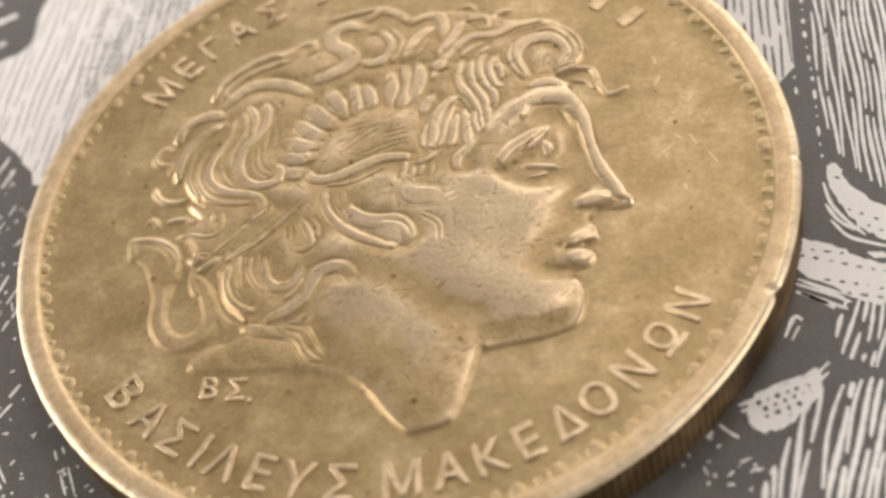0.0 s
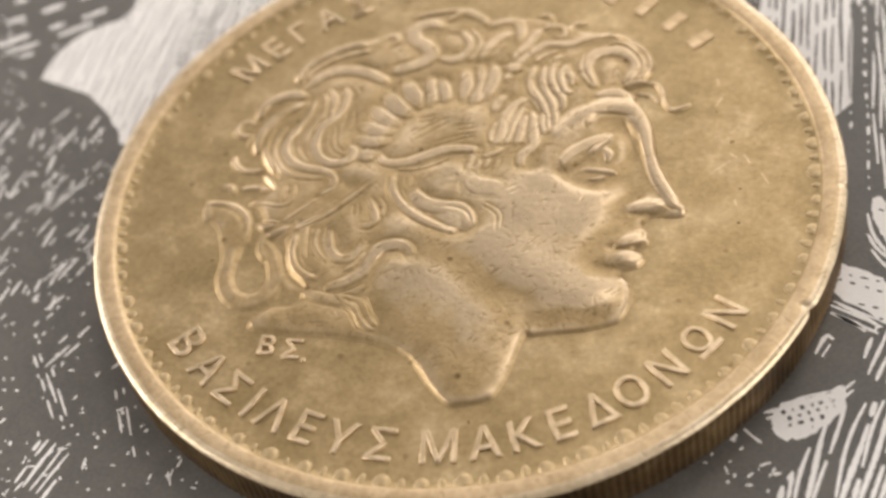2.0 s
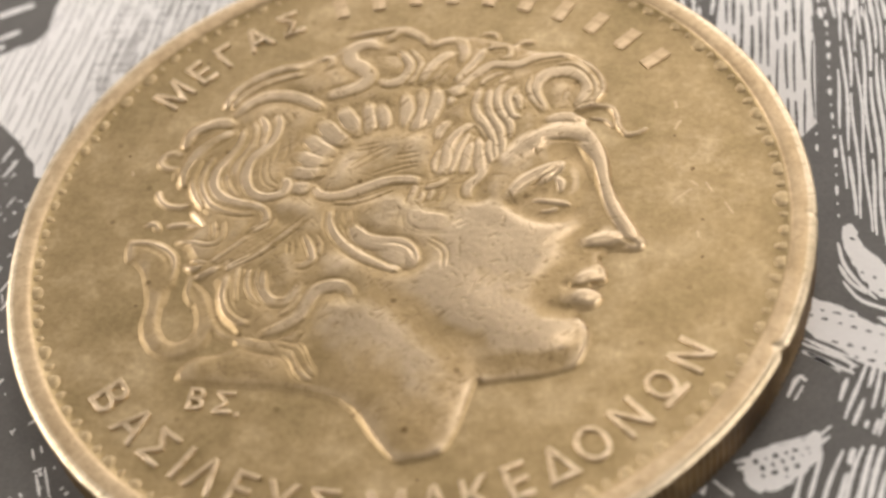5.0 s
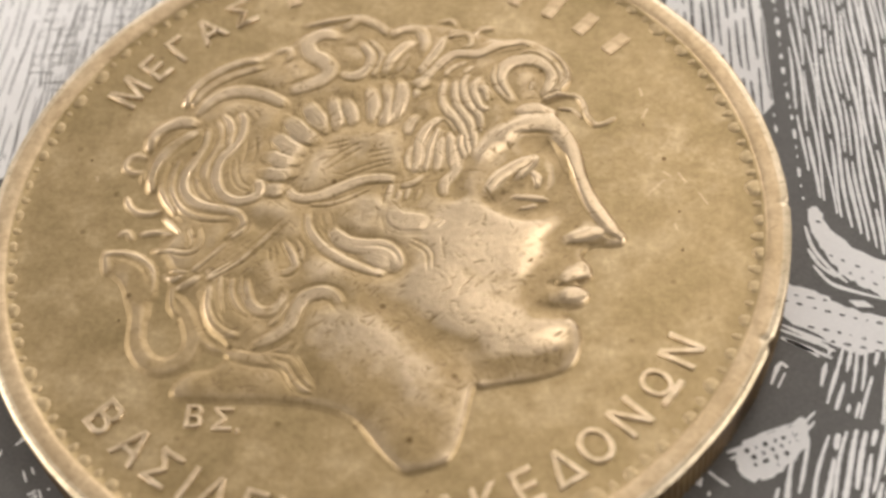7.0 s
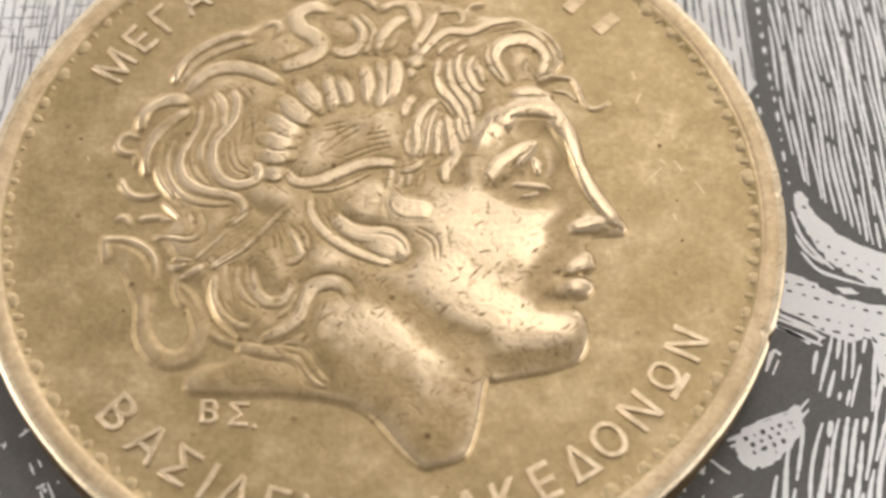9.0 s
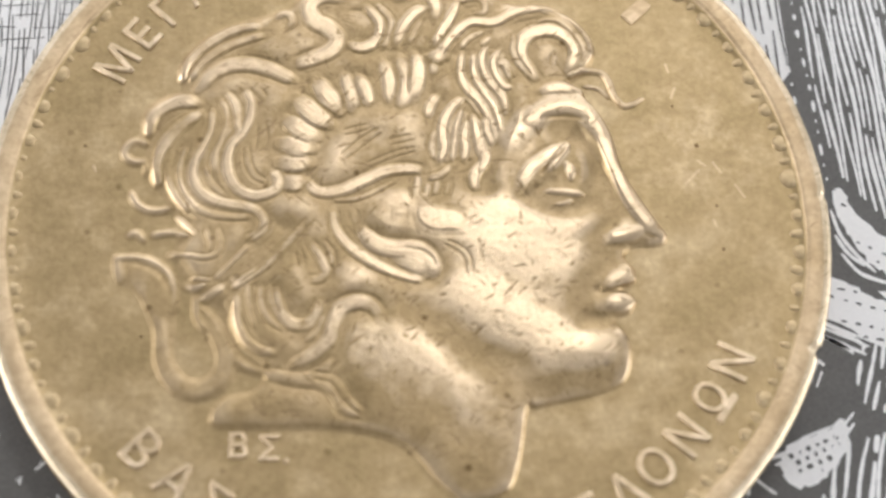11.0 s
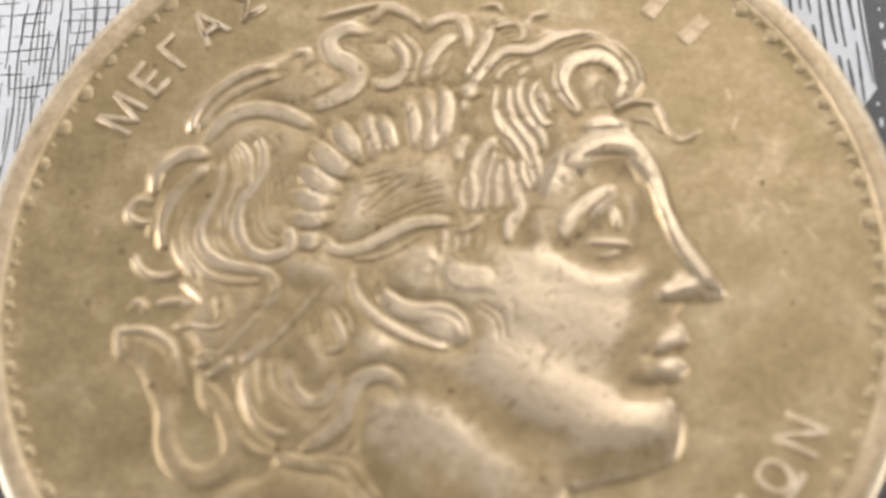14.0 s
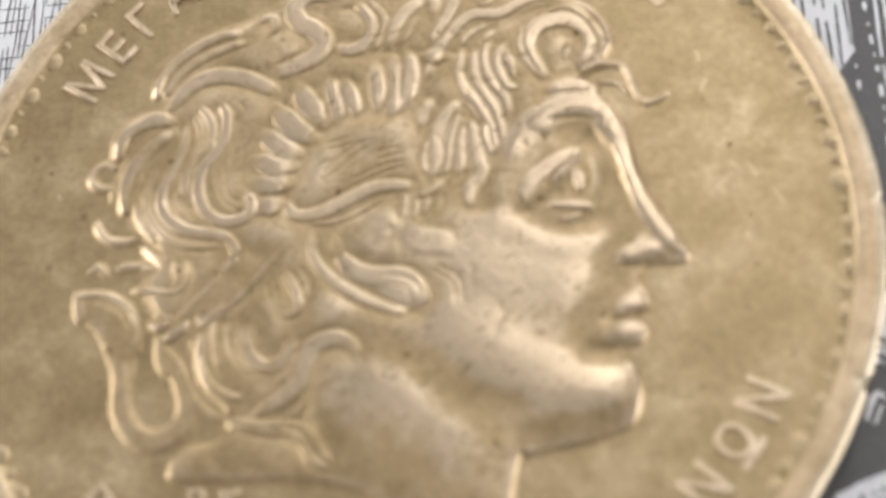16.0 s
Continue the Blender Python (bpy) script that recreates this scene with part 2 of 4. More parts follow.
slab("floor", WEST - 0.15, EAST + 0.15, SOUTH - 0.15, NORTH + 0.15, FLOOR - 0.1, FLOOR, BOARDS, "plain brown floor of the room")
slab("ceiling", WEST - 0.15, EAST + 0.15, SOUTH - 0.15, NORTH + 0.15, CEILING, CEILING + 0.1, DARK_PLASTER, "unseen dull ceiling added to dim reflections from overhead")
slab("wall_south", WEST, EAST, SOUTH - 0.15, SOUTH, FLOOR, CEILING, PLASTER, "plain pale plaster wall")
wall_with_window("wall_east", SOUTH - 0.15, NORTH + 0.15, BACK, lambda p, q: (EAST, EAST + 0.15, p, q), "pale plaster wall with a window opening")
wall_with_window("wall_west", SOUTH - 0.15, NORTH + 0.15, SIDE, lambda p, q: (WEST - 0.15, WEST, p, q), "pale plaster wall with a window opening")
wall_with_window("wall_north", WEST, EAST, FRONT, lambda p, q: (p, q, NORTH, NORTH + 0.15), "pale plaster wall with a wide window opening")

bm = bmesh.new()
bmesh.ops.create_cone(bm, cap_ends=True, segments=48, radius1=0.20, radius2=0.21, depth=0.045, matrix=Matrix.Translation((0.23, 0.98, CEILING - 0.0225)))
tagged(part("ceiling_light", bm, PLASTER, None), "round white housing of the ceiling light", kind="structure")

table = tagged(new("table"), "brown lacquered table under the printed paper", "table", kind="structure")
bm = bmesh.new()
bmesh.ops.create_cube(bm, size=1.0, matrix=Matrix.Translation((0, 0, (FOOT - 0.1) * MM - 0.0125)) @ Matrix.Diagonal((1.0, 0.7, 0.025, 1)))
bmesh.ops.bevel(bm, geom=bm.edges[:], offset=0.003, segments=3, affect="EDGES")
part("table_top", bm, TABLE, table)
for x in (-0.45, 0.45):
    for y in (-0.3, 0.3):
        slab("leg", x - 0.025, x + 0.025, y - 0.025, y + 0.025, FLOOR, (FOOT - 0.1) * MM - 0.02, TABLE, parent=table)

# ---- coin ----
coin = tagged(new("coin"), "worn brass coin with raised profile head and lettering on printed paper", "coin")


def coin_body():
    """Turned blank: flat field, raised rim, rounded shoulder, fluted edge with small knocks."""
    n = 1440
    rings = [(0.0, 0), (4.0, 0), (8.0, 0), (11.0, 0), (12.6, 0), (13.60, 0), (13.80, 0.03), (13.90, 0.12), (13.97, 0.17), (14.05, 0.195),
             (14.30, 0.205), (14.50, 0.20), (14.68, 0.17), (14.77, 0.11), (14.81, 0.02), (14.82, -0.10),
             (14.82, -0.9), (14.82, -1.75), (14.70, -1.9), (14.55, -1.99), (13.6, -2.0), (0.0, -2.0)]
    verts, faces = [], []
    for k, (r, z) in enumerate(rings):
        for i in range(n):
            a = 2 * math.pi * i / n
            rr, zz = r, z
            if 14.45 < r and z > -1.8:
                rr += 0.035 * noise.noise((3 * math.cos(a), 3 * math.sin(a), 1.0)) + 0.02 * noise.noise((22 * math.cos(a), 22 * math.sin(a), 0.3 + z))
                nick = math.exp(-((math.degrees(a) - 339.9) / 0.7) ** 2) + 0.5 * math.exp(-((math.degrees(a) - 3.2) / 0.5) ** 2)
                rr -= 0.13 * nick * (1 if z > -0.2 else 0.2)
                zz -= 0.05 * nick if z > 0 else 0
            if z <= -0.1 and r > 14.7:
                rr -= 0.06 * (0.5 + 0.5 * math.cos(a * 300))
            if 13.5 < r < 14.6 and z > 0.0:
                zz += 0.012 * noise.noise((12 * math.cos(a), 12 * math.sin(a), r))
                rr += 0.03 * noise.noise((9 * math.cos(a), 9 * math.sin(a), 5.0)) if r < 13.9 else 0
            off = 1.0 if r > 13.0 else 0.0
            verts.append(((rr * math.cos(a) + 0.05 * off) * MM, (rr * math.sin(a) - 0.07 * off) * MM, zz * MM))
    for k in range(len(rings) - 1):
        for i in range(n):
            j = (i + 1) % n
            a, b, c, d = k * n + i, (k + 1) * n + i, (k + 1) * n + j, k * n + j
            faces.append((a, b, c) if k == 0 else (a, b, d) if k == len(rings) - 2 else (a, b, c, d))
    ob = mesh_object("blank", verts, faces, BRASS, coin, "toned brass field with a raised plain rim")
    ob.data.materials.append(LIGHT)
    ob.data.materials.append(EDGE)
    ob.data.materials.append(SHINE)
    for p in ob.data.polygons:
        band = p.index // n
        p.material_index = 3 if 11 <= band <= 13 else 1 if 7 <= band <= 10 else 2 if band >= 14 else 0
    return ob


coin_body()

# ---- raised head: a height field built up from an outline and carved lines ----
STEP = 0.034
X0, X1, Y0, Y1 = -11.0, 9.9, -11.0, 12.4
gx, gy = np.arange(X0, X1, STEP), np.arange(Y0, Y1, STEP)
GX, GY = np.meshgrid(gx, gy)
OUTLINE = []
OUTLINE += [(5.82, 5.34), (6.31, 4.81), (6.83, 3.88), (7.2, 3.08), (7.35, 2.28), (7.6, 1.67), (8.2, 0.6), (8.68, -0.23), (9.02, -0.75), (8.94, -1.1), (8.57, -1.23), (7.88, -1.26)]
OUTLINE += [(7.57, -1.45), (7.49, -1.71), (7.77, -2.05), (7.82, -2.44), (7.65, -2.71), (7.33, -2.84), (7.63, -3.03), (7.72, -3.45), (7.52, -3.76), (7.03, -3.91), (7.06, -4.11), (7.38, -4.53), (7.53, -5.14), (7.43, -5.85), (7.08, -6.35), (6.3, -6.69), (5.15, -6.95), (4.2, -7.15)]
OUTLINE += [(3.91, -7.25), (3.69, -8.69), (3.36, -9.77), (2.96, -10.12), (2.33, -10.33), (1.66, -10.38), (0.8, -9.61), (-0.14, -8.53), (-1.31, -8.02), (-3.05, -7.82), (-4.74, -7.85), (-6.45, -7.76), (-6.55, -7.24)]
OUTLINE += [(-6.08, -6.75), (-5.25, -6.56), (-4.8, -5.86), (-5.58, -5.06), (-6.09, -3.94), (-7.17, -3.12), (-8.11, -1.66), (-7.78, -0.48), (-8.51, 0.49), (-9.12, 1.59), (-9.29, 3.16), (-9.0, 3.96), (-8.18, 4.66), (-8.15, 5.71), (-7.73, 6.71), (-6.84, 7.44), (-5.63, 7.95), (-4.39, 8.28)]
OUTLINE += [(-4.05, 8.67), (-3.3, 9.18), (-2.16, 9.58), (-0.63, 9.74), (-4.02, 9.35), (-2.8, 9.85), (-1.38, 9.96), (-0.23, 9.14), (1.13, 9.41), (2.35, 9.18), (3.84, 8.64), (5.0, 8.48), (6.12, 7.86), (6.83, 6.92), (6.65, 6.04)]


def distance(line, px, py):
    """Distance to a line, and how far along it (0 to 1)."""
    best, along = np.full(px.shape, 1e9), np.zeros(px.shape)
    n = len(line) - 1
    for i in range(n):
        (ax, ay), (bx, by) = line[i], line[i + 1]
        dx, dy = bx - ax, by - ay
        s = np.clip(((px - ax) * dx + (py - ay) * dy) / (dx * dx + dy * dy + 1e-12), 0, 1)
        d = np.hypot(px - ax - s * dx, py - ay - s * dy)
        near = d < best
        best = np.where(near, d, best)
        along = np.where(near, (i + s) / n, along)
    return best, along


edge_line = spline(OUTLINE + OUTLINE[:1], 4)
inside = np.zeros(GX.shape, bool)
for (ax, ay), (bx, by) in zip(edge_line[:-1], edge_line[1:]):
    if ay != by:
        inside ^= ((ay > GY) != (by > GY)) & (GX < (bx - ax) * (GY - ay) / (by - ay) + ax)
edge_far, _ = distance(edge_line, GX, GY)
depth = np.where(inside, edge_far, -edge_far)
shoulder = 0.19 + 0.42 * np.clip((-4.5 - GX) / 1.5, 0, 1) * np.clip((GY + 6.0) / 1.5, 0, 1)
step_up = np.clip((depth + 0.05) / shoulder, 0, 1)
step_up = step_up * step_up * (3 - 2 * step_up)
dome = np.sqrt(1 - (1 - np.clip(depth / 3.2, 0, 1)) ** 2)
base = step_up * (0.10 + 0.30 * dome)
hair, covered, mass, raised, cut = [np.zeros(GX.shape) for _ in range(5)]


def stroke(points, width, height, sharp, target, add):
    """A rounded ridge or furrow along a line, added to the target or laid over it."""
    line = spline(points)
    pad = width
    i0, i1 = np.searchsorted(gx, (line[:, 0].min() - pad, line[:, 0].max() + pad))
    j0, j1 = np.searchsorted(gy, (line[:, 1].min() - pad, line[:, 1].max() + pad))
    view = (slice(j0, j1), slice(i0, i1))
    d, s = distance(line, GX[view], GY[view])
    across = d / (0.5 * width)
    if not add:
        across /= 0.70 + 0.30 * np.sin(np.pi * np.clip(s, 0.02, 0.98))
    f = np.clip(1 - across ** 2, 0, 1) ** sharp * height
    if not add:
        length = np.hypot(*np.diff(line, axis=0).T).sum()
        f *= np.clip(0.30 + np.minimum(s, 1 - s) * length / width, 0, 1)
    if add:
        target[view] += f
    else:
        target[view] = np.maximum(target[view], f)


def lock(points, width, top, moat=1.0):
    """A struck lock: a flat-backed band with steep flanks, fine lines along it and a narrow channel round it."""
    line = spline(points)
    pad = width + 0.8
    i0, i1 = np.searchsorted(gx, (line[:, 0].min() - pad, line[:, 0].max() + pad))
    j0, j1 = np.searchsorted(gy, (line[:, 1].min() - pad, line[:, 1].max() + pad))
    view = (slice(j0, j1), slice(i0, i1))
    d, s = distance(line, GX[view], GY[view])
    if moat == 1.0:
        top = 0.21 + 0.62 * (top - 0.21)
    half = 0.66 * width * (0.62 + 0.38 * np.sin(np.pi * np.clip(s, 0.06, 0.94)) ** 0.6)
    slope = 0.125 if moat == 1.0 else 0.24
    flank = np.clip((half - d) / np.minimum(slope, 0.5 * half) + 0.12, 0, 1)
    flank = flank * flank * (3 - 2 * flank)
    length = np.hypot(*np.diff(line, axis=0).T).sum()
    ends = np.clip(np.minimum(s, 1 - s) * length / (0.9 * width), 0, 1)
    ends = ends * (2 - ends)
    across = np.clip(d / half, 0, 1)
    f = top * flank * (1 - 0.09 * across ** 2) * (0.74 + 0.26 * ends)
    if width > 0.22 and moat == 1.0:
        f -= 0.014 * flank * np.cos(2 * np.pi * across * max(1.0, round(width / 0.26))) * (0.5 + 0.5 * np.sin(9 * s + 5 * points[0][0]))
    gap = min(0.05, 0.14 * width + 0.012)
    ditch = np.exp(-((d - half - 0.6 * gap) / gap) ** 2) * moat * (0.15 + 0.85 * ends)
    hair[view] *= 1 - 0.30 * ditch
    cut[view] = np.maximum(cut[view], 0.062 * ditch)
    reach = half + (0.42 if moat == 1.0 else 0.5 if width > 0.5 else 0.18)
    swell = np.clip(1 - (d / reach) ** 2, 0, 1) * (0.35 + 0.65 * ends)
    mass[view] = np.maximum(mass[view], 0.93 * top * swell ** 0.7)
    hair[view] = np.maximum(hair[view], f)
    if moat == 1.0:
        covered[view] = np.maximum(covered[view], flank)


def feature(points, width, top):
    lock(points, width, top, 0.35)


def ring(points, width, height):
    lock(points, width * 1.1, height * 1.35)


def ridge(points, width, height):
    stroke(points, width * 1.35, height * 1.1, 1.8 if width > 0.7 else 1.2, raised, True)


def groove(points, width, height):
    stroke(points, width * 1.6, height * 0.9, 2.0, cut, True)


# brow, nose, lips, chin and cheek
ridge([(3.68, 2.93), (4.41, 3.69), (5.35, 4.1), (6.27, 3.99), (6.84, 3.26)], 0.93, 0.10)
ridge([(7.04, -1.03), (7.57, -0.81)], 0.77, 0.10)
ridge([(8.01, -0.67), (8.84, -0.8)], 0.44, 0.08)
groove([(7.82, -0.59), (8.25, -0.76), (8.71, -0.93)], 0.18, 0.07)
groove([(6.99, -1.28), (7.62, -1.2), (8.18, -1.11)], 0.24, 0.08)
ridge([(6.75, -2.65), (7.22, -2.35), (7.63, -2.35)], 0.57, 0.08)
ridge([(6.63, -3.49), (7.16, -3.28), (7.52, -3.45)], 0.65, 0.08)
ridge([(4.7, -5.75), (5.9, -5.5), (6.75, -5.0)], 1.75, 0.12)
ridge([(3.06, -0.96), (4.24, -0.95), (5.41, -1.38)], 2.63, 0.10)
ridge([(2.23, -3.09), (3.73, -4.33), (5.63, -4.94)], 1.82, 0.10)
groove([(6.41, -2.91), (6.99, -2.86), (7.52, -2.86)], 0.28, 0.10)
groove([(4.93, 3.84), (5.65, 4.03), (6.36, 3.87)], 0.20, 0.05)
groove([(4.44, 4.3), (5.37, 4.63), (6.26, 4.78)], 0.16, 0.03)
groove([(6.82, -0.07), (6.44, -1.16), (6.25, -2.23), (5.98, -3.6)], 1.41, 0.07)
groove([(6.05, -4.08), (6.93, -4.03)], 0.61, 0.10)
groove([(5.61, 3.06), (6.5, 2.66), (6.76, 1.71), (6.54, 0.7), (5.98, 0.19), (5.18, 0.14), (4.4, 0.58)], 0.89, 0.085)
groove([(4.72, 1.02), (5.53, 1.25)], 1.21, 0.06)
groove([(2.66, 1.68), (2.76, 1.01)], 0.81, 0.10)
ridge([(3.29, 0.24), (4.08, -0.08), (5.15, -0.56), (6.25, -0.25)], 1.01, 0.05)
groove([(-0.09, -3.62), (1.24, -4.54), (2.55, -5.55), (4.43, -6.11), (6.33, -6.19)], 1.41, 0.09)

# neck
ridge([(-0.67, -4.44), (0.66, -5.39), (1.96, -6.55), (3.52, -7.77)], 2.22, 0.04)
ridge([(-1.61, -5.56), (-0.11, -7.15), (1.36, -8.7)], 2.02, 0.025)
groove([(1.01, -7.15), (2.28, -8.7), (2.82, -9.47)], 1.01, 0.03)

# brow, nose bridge and lids
feature([(4.75, 4.82), (5.47, 4.99), (6.16, 4.84)], 0.46, 0.48)
feature([(4.28, 3.15), (4.65, 3.89), (5.34, 4.32), (6.22, 4.23), (6.75, 3.56), (7.07, 2.72), (7.27, 1.95)], 0.58, 0.52)
feature([(6.78, 3.27), (7.09, 2.36), (7.4, 1.46), (7.71, 0.64), (8.15, -0.09), (8.58, -0.65)], 0.44, 0.52)
groove([(6.2, 3.08), (6.6, 2.31), (6.64, 1.41), (6.27, 0.52), (5.55, -0.06), (4.66, 0.02), (4.0, 0.59)], 0.62, 0.10)
groove([(4.08, 0.61), (4.7, 1.06), (5.01, 1.22)], 0.40, 0.08)
feature([(3.86, 0.94), (4.28, 1.66), (4.86, 2.16), (5.57, 2.62)], 0.50, 0.54)
feature([(4.96, 1.62), (5.3, 2.07), (5.69, 2.62)], 0.20, 0.57)
feature([(5.56, 1.98), (5.72, 1.62), (5.73, 1.31)], 0.30, 0.53)
feature([(4.85, 0.82), (5.48, 0.78), (6.12, 0.71)], 0.17, 0.52)
feature([(5.14, 0.29), (5.47, 0.36), (5.75, 0.47)], 0.13, 0.46)
groove([(4.85, 3.75), (5.63, 3.85), (6.35, 3.72)], 0.18, 0.12)
groove([(4.68, 1.53), (5.06, 2.07), (5.51, 2.71)], 0.10, 0.14)

# lips and nose wing
feature([(6.68, -2.84), (7.14, -2.57), (7.64, -2.46)], 0.40, 0.42)
feature([(6.57, -3.41), (7.08, -3.38), (7.54, -3.34)], 0.48, 0.42)
feature([(6.9, -0.97), (7.47, -0.79), (8.19, -0.65)], 0.36, 0.46)

# side locks
lock([(-9.2, 3.17), (-9.11, 3.76), (-8.66, 4.18), (-8.07, 4.37), (-7.5, 4.24)], 0.54, 0.42)
lock([(-7.37, 3.89), (-7.94, 3.43), (-8.41, 2.9), (-8.68, 2.36), (-8.82, 1.67), (-8.77, 1.18)], 0.43, 0.42)
lock([(-6.97, 3.96), (-7.0, 3.21), (-7.25, 2.53), (-7.53, 1.86), (-7.56, 1.3), (-7.34, 0.82), (-6.84, 0.43), (-6.3, 0.26), (-5.72, 0.18), (-5.26, -0.02), (-5.02, -0.43), (-5.14, -0.81), (-5.52, -1.07)], 0.31, 0.44)
lock([(-7.82, 2.53), (-8.02, 1.85), (-8.03, 1.19), (-7.82, 0.64), (-7.41, 0.16), (-6.81, -0.13), (-6.13, -0.24), (-5.55, -0.21)], 0.25, 0.38)
lock([(-8.31, 2.41), (-8.43, 1.74), (-8.35, 1.08), (-8.07, 0.49), (-7.69, 0.03)], 0.25, 0.33)
lock([(-6.71, 4.43), (-6.45, 3.95), (-6.39, 3.33), (-6.56, 2.74), (-6.81, 2.15), (-6.83, 1.53)], 0.34, 0.37)
lock([(-5.88, 4.83), (-5.64, 4.37), (-5.64, 3.68), (-5.9, 3.11), (-6.24, 2.61), (-6.38, 2.09), (-6.31, 1.42), (-5.98, 0.85), (-5.48, 0.59), (-4.99, 0.64), (-4.64, 0.88), (-4.61, 1.28), (-4.8, 1.55)], 0.34, 0.46)
lock([(-6.56, 4.71), (-6.2, 4.25), (-6.08, 3.68), (-6.12, 3.15)], 0.29, 0.41)
lock([(-5.42, 4.84), (-5.18, 4.44)], 0.20, 0.35)
lock([(-5.24, 3.57), (-5.18, 2.89), (-5.28, 2.32)], 0.25, 0.32)
lock([(-5.74, 2.54), (-5.66, 1.87), (-5.4, 1.36), (-5.0, 1.14)], 0.18, 0.31)
lock([(-7.15, 1.75), (-6.92, 1.09), (-6.45, 0.61)], 0.20, 0.32)
lock([(-9.29, 2.69), (-9.65, 2.8), (-9.95, 2.51), (-9.97, 2.17), (-9.66, 1.97), (-9.25, 1.98)], 0.22, 0.35)
lock([(-9.24, 1.84), (-9.2, 1.49)], 0.18, 0.30)
lock([(-9.68, 0.74), (-9.5, 0.37), (-9.15, 0.11), (-8.7, 0.05), (-8.3, 0.16)], 0.20, 0.35)
lock([(-9.65, -0.9), (-9.39, -0.8), (-9.16, -1.07)], 0.20, 0.32)
lock([(-7.04, -0.65), (-6.83, -1.19), (-6.85, -1.55)], 0.18, 0.34)
lock([(-6.64, -0.65), (-6.48, -1.19), (-6.62, -1.61), (-6.99, -1.76), (-7.51, -1.7), (-8.24, -1.64)], 0.18, 0.36)
lock([(-8.08, -0.12), (-7.67, -0.55), (-7.32, -0.91)], 0.16, 0.29)
lock([(-8.81, -0.88), (-8.23, -0.77), (-7.65, -0.91)], 0.16, 0.29)

# upper locks
lock([(-8.12, 5.34), (-7.98, 5.86), (-7.51, 6.48), (-6.82, 7.06), (-6.11, 7.41), (-5.5, 7.51)], 0.36, 0.42)
lock([(-7.79, 5.3), (-7.48, 5.87), (-6.79, 6.49), (-5.99, 6.88), (-5.18, 7.13)], 0.30, 0.38)
lock([(-7.53, 4.84), (-6.92, 5.57), (-6.16, 5.88), (-5.31, 5.8), (-4.52, 5.45), (-4.11, 5.2)], 0.50, 0.44)
lock([(-4.79, 7.82), (-4.61, 8.08), (-4.33, 8.0), (-4.24, 7.65), (-4.46, 7.36)], 0.26, 0.36)

# crown locks
lock([(-2.45, 8.77), (-3.14, 8.83), (-3.64, 8.41), (-3.44, 7.77), (-2.94, 7.48), (-2.57, 6.97), (-2.88, 6.45), (-3.58, 6.11), (-4.12, 5.88)], 0.57, 0.44)
lock([(-2.25, 9.07), (-1.7, 9.61), (-0.99, 9.37), (-0.4, 8.84)], 0.41, 0.40)
lock([(-2.3, 7.89), (-1.71, 7.61), (-1.88, 7.03)], 0.81, 0.35)
lock([(-1.55, 8.42), (-1.02, 7.73), (-1.13, 6.98), (-1.66, 6.63), (-2.17, 6.77)], 0.39, 0.46)
lock([(-1.18, 8.54), (-0.64, 7.84), (-0.67, 7.09), (-0.95, 6.64)], 0.26, 0.40)
lock([(-0.39, 8.72), (0.1, 9.14), (0.76, 9.08), (1.03, 8.44), (1.0, 7.8)], 0.43, 0.40)
lock([(-0.45, 6.75), (-0.19, 7.5), (0.24, 8.14), (0.67, 8.38)], 0.39, 0.46)
lock([(0.02, 6.81), (0.29, 7.45), (0.53, 7.85)], 0.26, 0.36)
lock([(0.91, 6.76), (1.5, 7.8), (1.87, 8.67)], 0.33, 0.46)
lock([(1.87, 8.67), (2.68, 8.8), (2.86, 8.27), (2.36, 8.04)], 0.22, 0.40)
lock([(0.96, 6.14), (1.65, 7.17), (2.28, 7.77), (3.18, 7.78), (3.98, 8.22), (4.76, 8.43), (5.21, 8.28)], 0.33, 0.48)
lock([(1.55, 9.56), (2.0, 9.65), (2.25, 9.27)], 0.19, 0.32)
lock([(2.95, 8.68), (3.2, 9.15), (3.67, 9.27)], 0.19, 0.34)

# front curl and tendril
lock([(4.74, 5.22), (4.37, 5.81), (4.12, 6.33), (4.16, 6.84), (4.49, 7.3), (5.06, 7.48), (5.66, 7.34), (6.08, 6.86), (6.11, 6.31), (5.84, 5.78)], 0.48, 0.46)
lock([(5.41, 6.44), (5.31, 5.92)], 0.18, 0.36)
lock([(4.72, 7.79), (5.39, 7.92), (6.04, 7.46), (6.41, 6.86), (6.47, 6.36), (6.26, 5.88)], 0.18, 0.40)
lock([(5.51, 8.29), (6.14, 7.83), (6.63, 7.11), (6.72, 6.5), (6.43, 6.0)], 0.16, 0.36)
lock([(4.44, 8.18), (5.04, 8.43), (5.58, 8.34)], 0.18, 0.37)
lock([(3.91, 7.24), (3.82, 6.62), (3.97, 6.09), (4.38, 5.48)], 0.18, 0.38)
lock([(5.83, 5.52), (6.44, 5.79), (7.06, 5.74), (7.34, 5.32), (7.48, 4.8), (7.8, 4.39), (8.15, 4.44), (8.5, 4.67)], 0.20, 0.40)
lock([(6.41, 5.17), (6.92, 5.08), (7.27, 4.73)], 0.14, 0.26)

